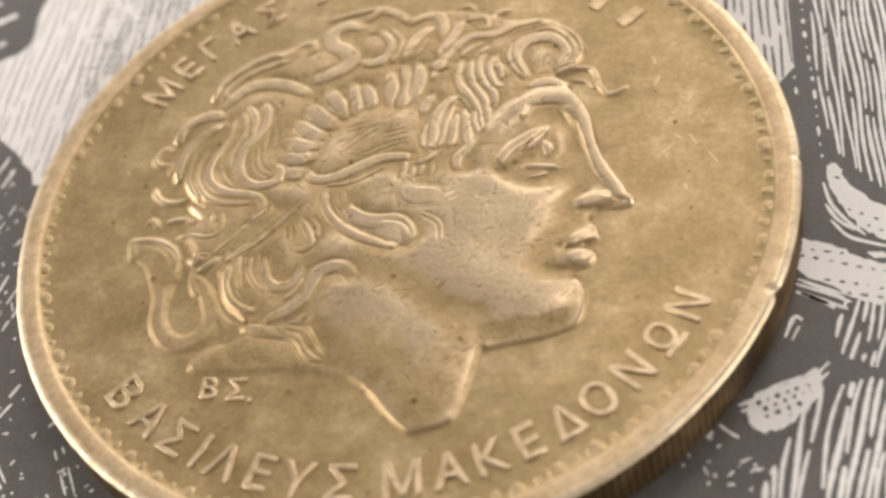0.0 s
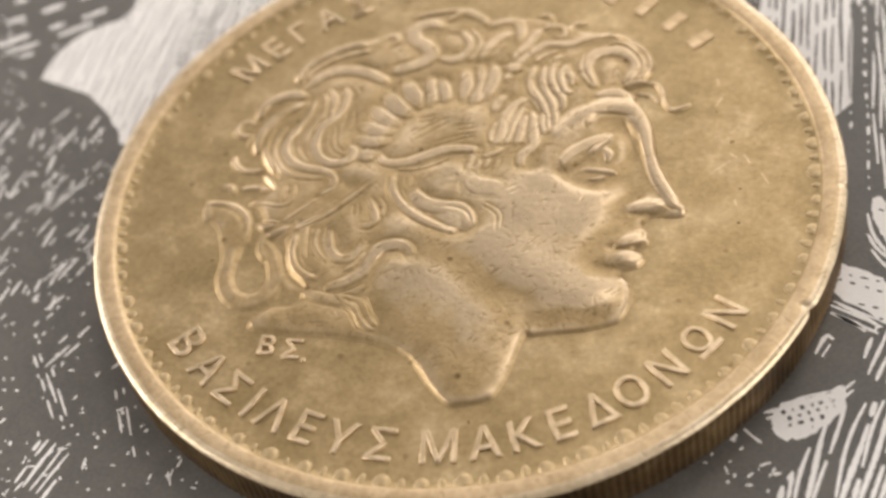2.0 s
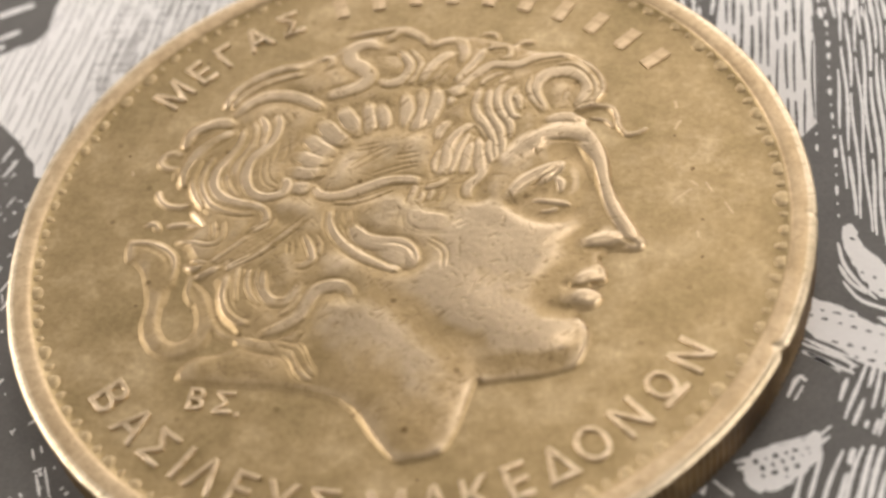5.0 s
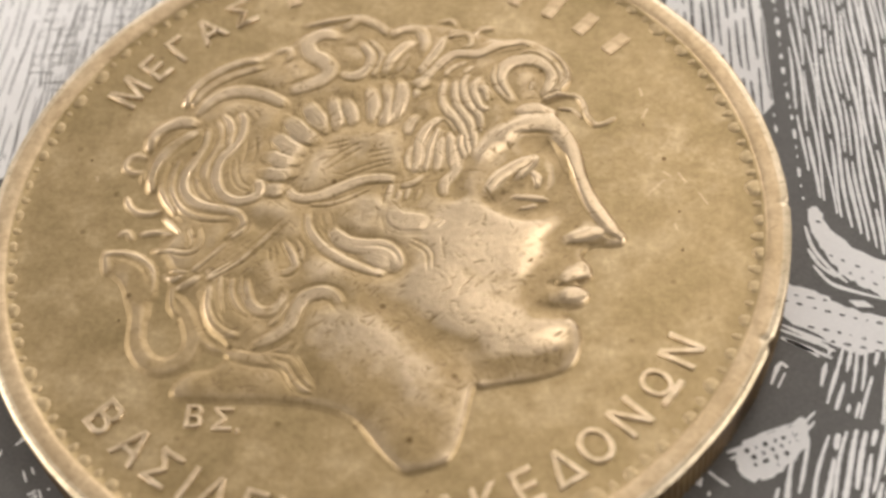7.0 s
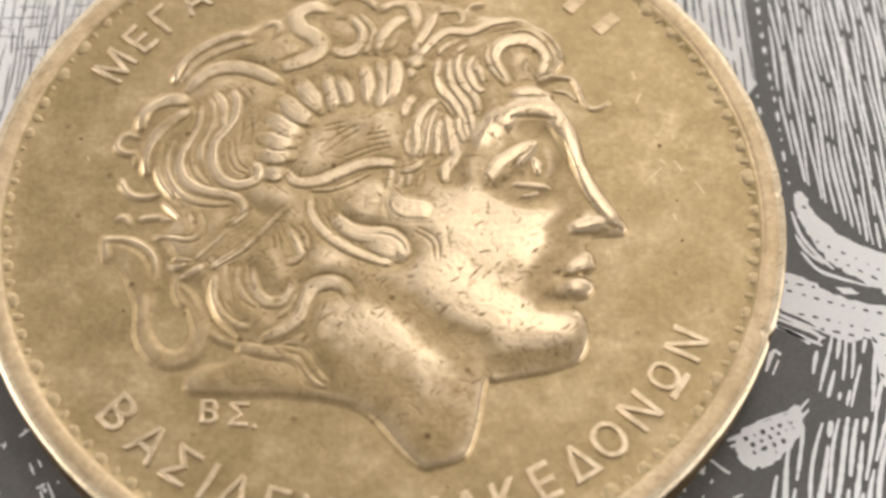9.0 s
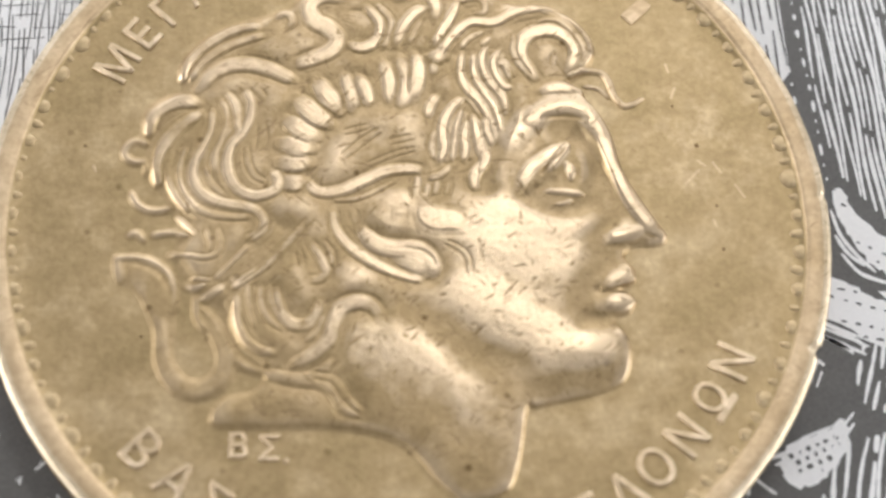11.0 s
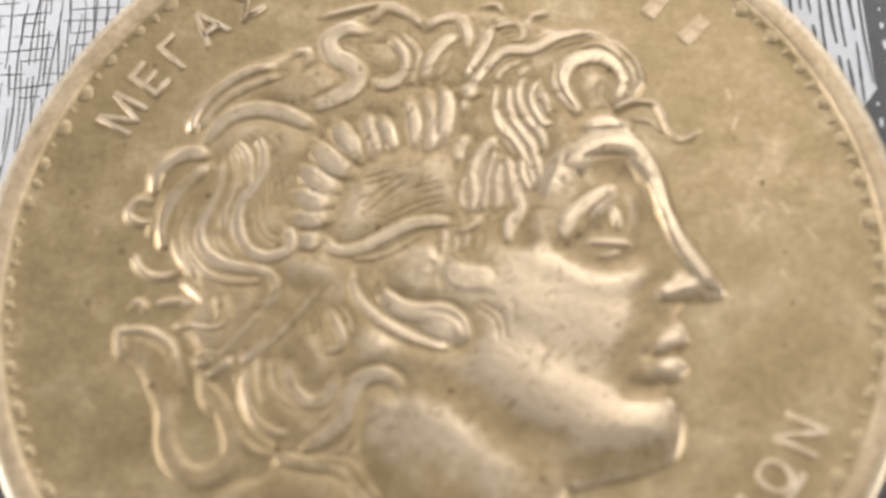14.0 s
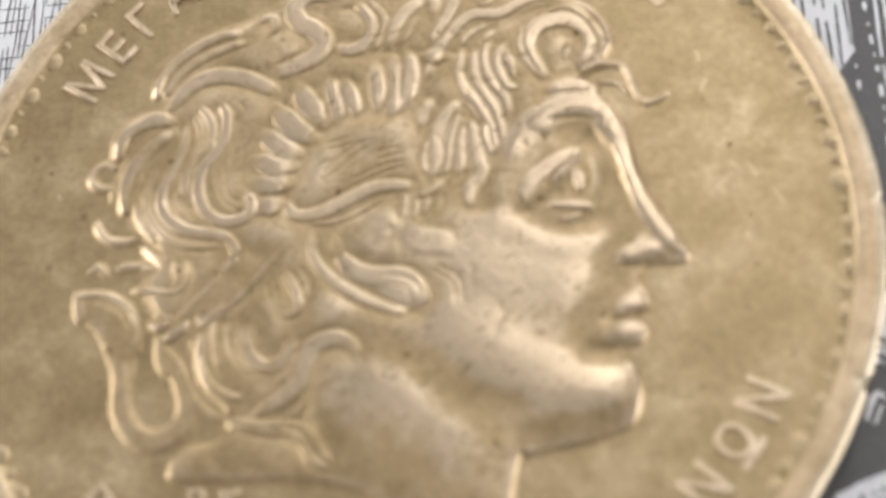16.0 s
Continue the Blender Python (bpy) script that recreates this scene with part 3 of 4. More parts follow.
# front locks
lock([(1.98, 6.4), (1.9, 5.62), (2.11, 4.98), (2.55, 4.52), (2.9, 3.83), (3.02, 3.14), (2.91, 2.64)], 0.31, 0.50)
lock([(2.39, 6.41), (2.41, 5.62), (2.66, 4.97), (3.04, 4.34), (3.24, 3.74), (3.31, 3.12)], 0.26, 0.50)
lock([(2.9, 6.8), (2.69, 6.12), (2.9, 5.32), (3.26, 4.9), (3.47, 4.44), (3.51, 3.83)], 0.26, 0.48)
lock([(3.39, 6.61), (3.1, 6.08), (3.23, 5.51), (3.48, 5.04), (3.75, 5.05)], 0.23, 0.48)
lock([(3.52, 6.04), (3.7, 5.35)], 0.18, 0.46)
lock([(1.92, 6.64), (2.28, 7.08), (2.83, 7.37)], 0.20, 0.44)
lock([(2.65, 6.75), (3.07, 7.14)], 0.20, 0.44)
lock([(1.13, 4.72), (0.8, 4.22), (0.71, 3.67)], 0.36, 0.48)
lock([(1.98, 4.56), (1.57, 4.19), (1.32, 3.72), (1.21, 3.12), (1.28, 2.49), (1.05, 1.95)], 0.31, 0.50)
lock([(1.93, 4.1), (1.72, 3.4), (1.64, 2.72), (1.53, 2.0)], 0.20, 0.46)
lock([(2.19, 3.68), (1.99, 3.06), (2.02, 2.5), (1.95, 2.0)], 0.28, 0.48)
lock([(2.33, 3.8), (2.48, 3.07), (2.58, 2.45), (2.69, 1.96)], 0.33, 0.49)
lock([(2.74, 3.76), (2.78, 3.18), (3.01, 2.59)], 0.20, 0.46)
lock([(0.95, 3.21), (0.82, 2.6), (0.93, 2.04)], 0.20, 0.44)
lock([(2.86, 2.46), (2.65, 1.87), (2.36, 1.51), (2.31, 1.11), (2.46, 0.8)], 0.41, 0.50)
lock([(1.53, 1.82), (1.16, 1.46), (0.68, 1.32)], 0.23, 0.46)
lock([(0.37, 1.58), (0.28, 0.92), (0.22, 0.43)], 0.23, 0.44)
lock([(0.68, 1.1), (0.62, 0.48)], 0.18, 0.44)
lock([(1.04, 1.23), (0.91, 0.59)], 0.20, 0.44)
lock([(1.44, 1.19), (1.27, 0.57)], 0.18, 0.44)
lock([(3.38, 6.23), (3.65, 5.75)], 0.31, 0.44)

# ringed horn behind the temple
lock([(-4.47, 1.06), (-3.63, 1.15)], 0.59, 0.45)
lock([(-4.59, 1.88), (-3.48, 1.93)], 0.67, 0.47)
lock([(-4.57, 2.67), (-3.41, 2.5)], 0.67, 0.47)
lock([(-4.42, 3.62), (-3.26, 2.95)], 0.65, 0.47)
lock([(-4.06, 4.55), (-3.44, 3.91), (-2.77, 3.45)], 0.65, 0.47)
lock([(-3.36, 5.32), (-2.93, 4.63), (-2.44, 4.01)], 0.63, 0.47)
lock([(-2.37, 5.59), (-2.04, 4.75), (-2.03, 4.06)], 0.51, 0.47)
lock([(-1.84, 5.51), (-1.53, 4.81), (-1.37, 4.16)], 0.44, 0.47)
lock([(-0.94, 6.08), (-0.7, 5.24), (-0.66, 4.3)], 0.50, 0.47)
lock([(-0.33, 6.28), (-0.01, 5.24), (-0.3, 4.12)], 0.51, 0.47)
lock([(0.21, 6.38), (0.39, 5.72), (0.27, 4.54)], 0.48, 0.47)
lock([(0.72, 6.24), (1.4, 6.3)], 0.51, 0.49)
lock([(0.94, 6.01), (0.94, 5.49)], 0.32, 0.48)
lock([(-3.53, 1.11), (-3.19, 0.76), (-2.44, 0.77), (-1.65, 1.17), (-0.82, 1.57), (-0.03, 1.67), (0.49, 1.61)], 0.38, 0.47)
lock([(-2.33, 2.05), (-1.66, 2.69), (-1.02, 3.2)], 0.20, 0.33)
lock([(-0.66, 2.7), (0.14, 2.93)], 0.16, 0.30)
lock([(-2.31, 3.09), (-1.47, 3.33)], 0.16, 0.28)
lock([(-1.46, 1.79), (-0.46, 2.25), (0.24, 2.44)], 0.14, 0.28)

# ear
lock([(-2.67, 0.06), (-2.5, -0.74), (-1.93, -1.48), (-1.15, -2.01), (-0.38, -2.36), (0.45, -2.61)], 0.32, 0.48)
lock([(-1.76, -0.62), (-1.17, -1.22), (-0.44, -1.43), (0.34, -1.47), (0.8, -1.98), (0.84, -2.44)], 0.55, 0.49)
lock([(-2.0, 0.07), (-1.8, -0.54)], 0.22, 0.38)
feature([(-0.39, 0.3), (-0.35, -0.05), (-0.39, -0.36)], 0.40, 0.42)
feature([(0.48, 0.43), (0.75, -0.26), (1.45, -0.35), (2.12, -0.47)], 0.84, 0.48)
lock([(2.48, -0.21), (2.12, -0.52)], 0.19, 0.48)
lock([(1.24, -1.15), (1.76, -1.46), (2.01, -1.8), (2.07, -2.44)], 0.15, 0.42)
lock([(-2.63, 0.41), (-1.65, 0.55), (-0.47, 1.18)], 0.17, 0.39)
lock([(-0.47, -1.73), (0.26, -1.94), (0.61, -2.28)], 0.70, 0.50)

# curls under the ear
lock([(-3.46, -1.15), (-3.09, -1.7), (-2.85, -2.23), (-3.04, -2.56), (-3.42, -2.63)], 0.29, 0.46)
lock([(-3.0, -1.15), (-2.7, -1.61), (-2.64, -2.12)], 0.18, 0.40)
lock([(-3.81, -1.49), (-3.68, -2.13)], 0.15, 0.34)
lock([(-4.56, -2.84), (-4.49, -3.38), (-4.29, -3.92), (-3.9, -4.24), (-3.41, -4.2), (-3.17, -3.85), (-3.01, -3.25)], 0.37, 0.45)
lock([(-5.08, -2.82), (-5.02, -3.49), (-4.74, -4.04), (-4.23, -4.45)], 0.20, 0.38)
lock([(-4.77, -2.76), (-4.72, -3.38), (-4.51, -3.83)], 0.15, 0.37)
lock([(-5.83, -3.14), (-5.85, -4.0), (-5.56, -4.73), (-5.1, -5.12), (-4.59, -5.24)], 0.31, 0.42)
lock([(-5.52, -2.76), (-5.43, -3.59), (-5.22, -4.33)], 0.18, 0.36)
lock([(-3.9, -5.66), (-3.31, -5.33), (-2.75, -4.81), (-2.56, -4.1), (-2.29, -3.6), (-1.72, -3.39), (-1.24, -3.58), (-0.94, -4.05)], 0.48, 0.46)
lock([(-3.51, -4.87), (-3.14, -4.44), (-2.88, -3.87)], 0.18, 0.38)
lock([(-6.14, -4.86), (-5.65, -5.58), (-4.79, -5.94)], 0.24, 0.34)
lock([(-4.57, -5.94), (-3.76, -6.13), (-3.02, -5.91), (-2.46, -5.41)], 0.31, 0.35)

# band
lock([(-3.44, -0.33), (-4.16, -1.19), (-4.91, -2.05), (-5.62, -2.57), (-5.99, -2.89)], 0.24, 0.40)
lock([(-5.47, -1.31), (-5.88, -1.71), (-6.25, -2.12), (-6.65, -2.6)], 0.18, 0.35)
lock([(-4.37, -0.55), (-5.31, -1.63), (-6.19, -2.56)], 0.71, 0.24)
lock([(-7.69, -2.77), (-7.27, -2.89), (-6.95, -2.73)], 0.18, 0.33)
lock([(-7.42, -2.52), (-6.76, -2.6)], 0.12, 0.30)
lock([(-6.26, -2.77), (-6.69, -3.08), (-7.11, -3.33)], 0.26, 0.34)

# hanging ribbon and lowest lock
ring([(-9.99, -1.79), (-9.85, -2.55)], 0.28, 0.19)
ring([(-10.04, -1.75), (-9.23, -1.75), (-8.54, -2.04), (-8.1, -2.54), (-7.94, -3.64)], 0.22, 0.26)
ring([(-9.66, -2.25), (-8.95, -2.63), (-8.53, -3.33), (-8.3, -4.36)], 0.73, 0.18)
ring([(-8.45, -3.74), (-8.3, -4.76), (-8.2, -5.57), (-7.73, -6.28), (-7.01, -6.52), (-6.32, -6.12), (-6.15, -5.4), (-6.46, -4.56), (-6.94, -3.99)], 0.51, 0.25)
ring([(-7.26, -3.2), (-7.17, -3.95), (-6.92, -4.39)], 0.20, 0.26)
ring([(-7.11, -3.53), (-6.48, -4.19), (-6.1, -5.08)], 0.20, 0.22)
ring([(-4.69, -6.0), (-3.82, -6.2), (-3.07, -6.24), (-2.54, -6.56), (-2.16, -7.15), (-1.57, -7.38)], 0.40, 0.24)
ring([(-3.11, -6.04), (-2.51, -6.2), (-2.05, -6.87), (-1.6, -7.3)], 0.20, 0.22)

def softened(field, reach):
    """Mean over a square round each place."""
    total = np.cumsum(np.cumsum(np.pad(field, ((reach + 1, reach), (reach + 1, reach)), mode="edge"), 0), 1)
    n = 2 * reach + 1
    return (total[n:, n:] - total[:-n, n:] - total[n:, :-n] + total[:-n, :-n]) / (n * n)


# hair lies lower than the face, so that its locks stand out
hair_zone = np.clip(2.1 * softened(softened(covered, 13), 13) - 0.22, 0, 1)
thin_bust = np.clip((-4.5 - GY) / 2.0, 0, 1) * np.clip((0.5 - GX) / 4.0, 0, 1)
ground = np.maximum(base * (1 - hair_zone) + np.minimum(0.62 * base, 0.19) * hair_zone, mass * step_up) * (1 - 0.15 * thin_bust) + (raised - cut) * step_up
loose = np.clip(-depth / 0.12, 0, 1)
height = 0.68 * np.maximum(ground, hair * (1 - 0.48 * loose))
# the outer hair slopes gently into the field
outer = np.clip((0.35 - depth) / 0.35, 0, 1) * np.clip((5.5 - GX + 0.25 * GY) / 2.0, 0, 1)
height += outer * (softened(softened(height, 2), 2) - height)
for _ in range(2):
    pad = np.pad(height, 1, mode="edge")
    height = (4 * pad[1:-1, 1:-1] + pad[:-2, 1:-1] + pad[2:, 1:-1] + pad[1:-1, :-2] + pad[1:-1, 2:]) / 8


# knocks and scratches in the rubbed metal, with grime in them
rng = np.random.default_rng(11)
nicked = np.zeros(GX.shape)
for k in range(2100):
    x, y = rng.uniform(-5.5, 8.6), rng.uniform(-9.0, 7.5)
    turn = radians(rng.choice([42, 42, -40, 5, 95])) + rng.normal(0, 0.22)
    long = rng.choice([0.03, 0.12, 0.25, 0.45, 0.8], p=[0.34, 0.34, 0.22, 0.08, 0.02])
    dx, dy = 0.5 * long * math.cos(turn), 0.5 * long * math.sin(turn)
    bow = rng.normal(0, 0.06) * long
    mark = [(x - dx, y - dy), (x + bow * math.sin(turn), y - bow * math.cos(turn)), (x + dx, y + dy)]
    stroke(mark, rng.uniform(0.07, 0.15), rng.uniform(0.25, 1.0), 1.0, nicked, False)


def mottle(reach):
    """Soft random patches, about -1 to 1."""
    f = softened(softened(rng.normal(0, 1, GX.shape), reach), reach)
    return np.clip(f / (f.std() * 2), -1.2, 1.2)


# years of handling have planed the high places flat
plane = 0.214 + 0.062 * (1 - hair_zone) - 0.05 * np.clip((GX - 6.2) / 1.2, 0, 1) * np.clip((1.0 - GY) / 1.5, 0, 1)
plane += 0.012 * mottle(14)
over = (height - plane) / 0.018
height = height - 0.018 * 0.62 * np.logaddexp(0, over)
planed = np.clip(0.5 + over / 5.5, 0, 1)
local = np.clip(0.1 + (height - softened(height, 11)) / 0.09, 0, 0.6)
wear = np.maximum(planed, local) + 0.16 * mottle(2) * planed + 0.16 * mottle(6)
wear *= 1 - 0.40 * np.clip((-3.2 - GY) / 1.5, 0, 1) * np.clip((0.8 - GX - 0.55 * (GY + 9)) / 3.0, 0, 1)
height -= 0.012 * nicked * step_up
wear = np.clip(wear * (1 - 0.9 * nicked), 0, 1)


def head_relief():
    keep = height > 0.004
    cell = keep[:-1, :-1] | keep[1:, :-1] | keep[:-1, 1:] | keep[1:, 1:]
    used = np.zeros(height.shape, bool)
    used[:-1, :-1] |= cell
    used[1:, :-1] |= cell
    used[:-1, 1:] |= cell
    used[1:, 1:] |= cell
    index = np.full(height.shape, -1)
    index[used] = np.arange(used.sum())
    z = np.where(keep, height, -0.02)
    verts = np.stack([GX[used], GY[used], z[used]], 1) * MM
    j, i = np.nonzero(cell)
    quads = np.stack([index[j, i], index[j, i + 1], index[j + 1, i + 1], index[j + 1, i]], 1)
    me = bpy.data.meshes.new("head_relief")
    me.vertices.add(len(verts))
    me.vertices.foreach_set("co", verts.astype(np.float32).ravel())
    me.loops.add(quads.size)
    me.loops.foreach_set("vertex_index", quads.astype(np.int32).ravel())
    me.polygons.add(len(quads))
    me.polygons.foreach_set("loop_start", np.arange(0, quads.size, 4, dtype=np.int32))
    me.polygons.foreach_set("use_smooth", np.ones(len(quads), bool))
    me.update(calc_edges=True)
    me.validate()
    me.attributes.new("wear", "FLOAT", "POINT").data.foreach_set("value", wear[used].astype(np.float32))
    me.attributes.new("dirt", "FLOAT", "POINT").data.foreach_set("value", (0.50 * np.clip(nicked, 0, 1) * step_up)[used].astype(np.float32))
    me.materials.append(WORN)
    ob = new("head_relief", me)
    ob.parent = coin
    tagged(ob, "worn lighter brass profile head with curled locks and horn")


head_relief()

# ---- lettering round the field ----


def letter_mesh(char, size, deep):
    cu = bpy.data.curves.new("letter", "FONT")
    cu.body, cu.size, cu.align_x, cu.align_y = char, size * MM, "CENTER", "CENTER"
    cu.extrude, cu.bevel_depth, cu.bevel_resolution, cu.offset = deep * 0.5 * MM, deep * 0.45 * MM, 2, -0.02 * MM
    ob = new("letter", cu)
    bpy.context.view_layer.update()
    me = bpy.data.meshes.new_from_object(ob.evaluated_get(bpy.context.evaluated_depsgraph_get()))
    bpy.data.objects.remove(ob)
    bpy.data.curves.remove(cu)
    me.name = "letter"
    me.materials.clear()
    me.materials.append(LETTER)
    xs = [v.co.x for v in me.vertices]
    ys = [v.co.y for v in me.vertices]
    mid = Vector(((min(xs) + max(xs)) / 2, (min(ys) + max(ys)) / 2, 0))
    for v in me.vertices:
        v.co -= mid
    return me


LETTERS = {}


def omega_mesh(size, deep):
    """A round letter standing on a short straight foot."""
    me = letter_mesh("Ο", size * 0.86, deep)
    bm = bmesh.new()
    bm.from_mesh(me)
    low = min(v.co.y for v in bm.verts)
    foot = bmesh.ops.create_cube(bm, size=1.0, matrix=Matrix.Translation((0, low - 0.06 * MM, 0)) @ Matrix.Diagonal((0.70 * size * MM, 0.15 * size * MM, 1.6 * deep * MM, 1)))
    edges = {e for v in foot["verts"] for e in v.link_edges}
    bmesh.ops.bevel(bm, geom=list(edges), offset=0.05 * MM, segments=2, affect="EDGES")
    bmesh.ops.translate(bm, verts=bm.verts[:], vec=(0, 0.10 * MM, 0))
    bm.to_mesh(me)
    bm.free()
    return me


def letter(char, radius, degrees, size, outward, deep=0.13, squeeze=1.0):
    key = (char, size)
    if key not in LETTERS:
        LETTERS[key] = omega_mesh(size, deep) if char == "Ω" else letter_mesh(char, size, deep)
    ob = new("letter", LETTERS[key])
    a = radians(degrees)
    turn = degrees - 90 if outward else degrees + 90
    ob.parent = coin
    ob.matrix_basis = pose(radius * math.cos(a) * MM, radius * math.sin(a) * MM, FIELD, 0, 0, turn) @ Matrix.Diagonal((squeeze, 1, 1, 1))
    return ob


for char, at in zip("ΒΑΣΙΛΕΥΣ", (-135.6, -128.2, -121.6, -116.4, -111.6, -105.0, -98.6, -91.5)):
    letter(char, 12.22, at, 1.80, False, 0.10, 0.95)
for char, at in zip("ΜΑKΕΔΟΝΩΝ", (-81.7, -74.2, -67.6, -61.4, -54.9, -48.7, -41.4, -33.9, -26.7)):
    letter(char, 12.22, at, 1.80, False, 0.10, 0.95)
for char, at in zip("ΜΕΓΑΣ", (150.4, 143.2, 136.8, 130.3, 123.0)):
    letter(char, 12.08, at, 1.75, True, 0.10, 0.95)
for char, x, y in (("Β", -5.62, -8.42), ("Σ", -4.62, -8.50), (".", -4.05, -8.95)):
    ob = letter(char, 1.0, 90.0, 1.15, True, 0.10)
    ob.matrix_basis = pose(x * MM, y * MM, FIELD)


def name_bar():
    """A plain raised bar in place of each letter of the name."""
    bm = bmesh.new()
    bmesh.ops.create_cube(bm, size=1.0, matrix=Matrix.Translation((0, 0, 0.03 * MM)) @ Matrix.Diagonal((0.55 * MM, 1.15 * MM, 0.08 * MM, 1)))
    bmesh.ops.bevel(bm, geom=bm.edges[:], offset=0.035 * MM, segments=3, affect="EDGES")
    return part("bar", bm, LIGHT, coin)


first_bar = name_bar()
for k in range(10):
    a = 44.7 + 7.55 * k
    ob = first_bar if k == 0 else new("bar", first_bar.data)
    ob.parent = coin
    ob.matrix_basis = pose(12.0 * math.cos(radians(a)) * MM, 12.0 * math.sin(radians(a)) * MM, FIELD, 0, 0, a - 90)


# ---- knocks on the field ----
def mark(points, width, mat, tall=0.012):
    """A short scratch with a small burr."""
    p = spline(points)
    t = np.gradient(p, axis=0)
    t /= np.linalg.norm(t, axis=1)[:, None] + 1e-9
    side = np.stack([-t[:, 1], t[:, 0]], 1) * width / 2
    verts = [(x * MM, y * MM, z * MM) for q, w in zip(p, side)
             for x, y, z in ((q[0] - w[0], q[1] - w[1], 0.001), (q[0], q[1], tall), (q[0] + w[0], q[1] + w[1], 0.001))]
    faces = [(3 * i + k, 3 * i + k + 1, 3 * i + k + 4, 3 * i + k + 3) for i in range(len(p) - 1) for k in (0, 1)]
    return mesh_object("scratch", verts, faces, mat, coin)


def pit(x, y, size):
    """A small dark uneven hollow filled with dirt."""
    rim = [(x + 0.5 * size * random.uniform(0.6, 1.1) * math.cos(k * 0.5236), y + 0.5 * size * random.uniform(0.6, 1.1) * math.sin(k * 0.5236)) for k in range(12)]
    verts = [(x * MM, y * MM, 0.004 * MM)] + [(a * MM, b * MM, 0.0015 * MM) for a, b in rim]
    return mesh_object("pit", verts, [(0, 1 + k, 1 + (k + 1) % 12) for k in range(12)], EDGE, coin)


for points in ([(9.83, 1.24), (10.4, 1.83)], [(10.88, 2.15), (11.16, 1.7)], [(11.61, 1.25), (11.93, 0.72)], [(10.73, -0.13), (10.82, -0.44)],
               [(9.46, 6.19), (9.56, 5.81)], [(9.76, 5.2), (9.56, 4.72)], [(-11.08, 1.84), (-10.96, 1.57)], [(10.35, 2.19), (10.62, 1.96)]):
    mark(points, 0.09, LIGHT, 0.011)
for x, y, size in ((10.36, 2.81, 0.2), (11.0, -1.3, 0.14), (9.6, 4.4, 0.12), (-11.4, 2.6, 0.14), (-9.0, -4.6, 0.12), (10.9, 0.4, 0.15), (2.6, -11.0, 0.12)):
    pit(x, y, size)


# ---- bead and reel border ----
def drop(name, length, width, tall):
    bm = bmesh.new()
    bmesh.ops.create_uvsphere(bm, u_segments=12, v_segments=6, radius=1.0, matrix=Matrix.Diagonal((length * MM, width * MM, tall * MM, 1)))
    for f in bm.faces:
        f.smooth = True
    return part(name, bm, RIMMED, coin)


first_bead, first_reel = drop("bead", 0.42, 0.36, 0.075), drop("reel", 0.36, 0.17, 0.060)
for k in range(120):
    a = radians(3.0 * k + 0.2)
    first = first_reel if k % 2 else first_bead
    ob = first if k < 2 else new(first.name.split(".")[0], first.data)
    ob.parent = coin
    r = 13.80 + random.uniform(-0.05, 0.05)
    s = random.uniform(0.7, 1.1)
    ob.matrix_basis = pose(r * math.cos(a) * MM, r * math.sin(a) * MM, FIELD, 0, 0, math.degrees(a) + random.uniform(-8, 8)) @ Matrix.Diagonal((s, s, 1, 1))

# ---- printed paper under the coin ----
paper = tagged(new("engraved_print"), "black and white engraved paper print lying flat under the coin", "print")
bm = bmesh.new()
bmesh.ops.create_cube(bm, size=1.0, matrix=Matrix.Translation((0.004, 0.004, (FOOT - 0.1) * MM + 0.00003)) @ Matrix.Diagonal((0.150, 0.078, 0.00006, 1)))
part("sheet", bm, PAPER, paper, "off-white cotton paper")
LAYER = FOOT - 0.035
strokes_light, strokes_dark = [], []


def in_polygon(poly, x, y):
    hit = False
    for (ax, ay), (bx, by) in zip(poly, poly[1:] + poly[:1]):
        if (ay > y) != (by > y) and x < (bx - ax) * (y - ay) / (by - ay) + ax:
            hit = not hit
    return hit


def ribbon(points, width):
    """A flat engraved line with blunt, slightly uneven ends."""
    p = np.array(points, float)
    if len(p) < 2:
        return None
    t = np.gradient(p, axis=0)
    t /= np.linalg.norm(t, axis=1)[:, None] + 1e-9
    s = np.linspace(0, 1, len(p))
    w = width * 0.5 * np.clip(np.sin(np.pi * (0.06 + 0.88 * s)) ** 0.35, 0.35, 1) * (1 + 0.12 * np.random.randn(len(p)))
    side = np.stack([-t[:, 1], t[:, 0]], 1) * w[:, None]
    return p + side, p - side


def hatch(poly, degrees, spacing, width, target, dash=3.0, gap=0.25, wave=0.05, bend=0.0, thin=0.0):
    """Engraved lines over an area: parallel, broken, a little wavy."""
    a = radians(degrees)
    u, v = np.array((math.cos(a), math.sin(a))), np.array((-math.sin(a), math.cos(a)))
    c = np.mean(poly, axis=0)
    reach = max(np.hypot(*(np.array(q) - c)) for q in poly)
    for k in range(int(-reach / spacing), int(reach / spacing) + 1):
        if random.random() < thin:
            continue
        step = min(0.16, dash / 3)
        s, run, left = -reach, [], random.uniform(0.2, 1) * dash
        phase, off = random.uniform(0, 6), random.gauss(0, spacing * 0.06)
        while s < reach:
            q = c + u * s + v * (k * spacing + off + wave * math.sin(s * 1.1 + phase) + bend * s * s)
            if in_polygon(poly, q[0], q[1]) and left > 0:
                run.append(q)
            elif run:
                r = ribbon(run, width * random.uniform(0.75, 1.2))
                if r:
                    target.append(r)
                run = []
            left -= step
            if left < -gap:
                left = dash * random.uniform(0.4, 1.5)
            s += step


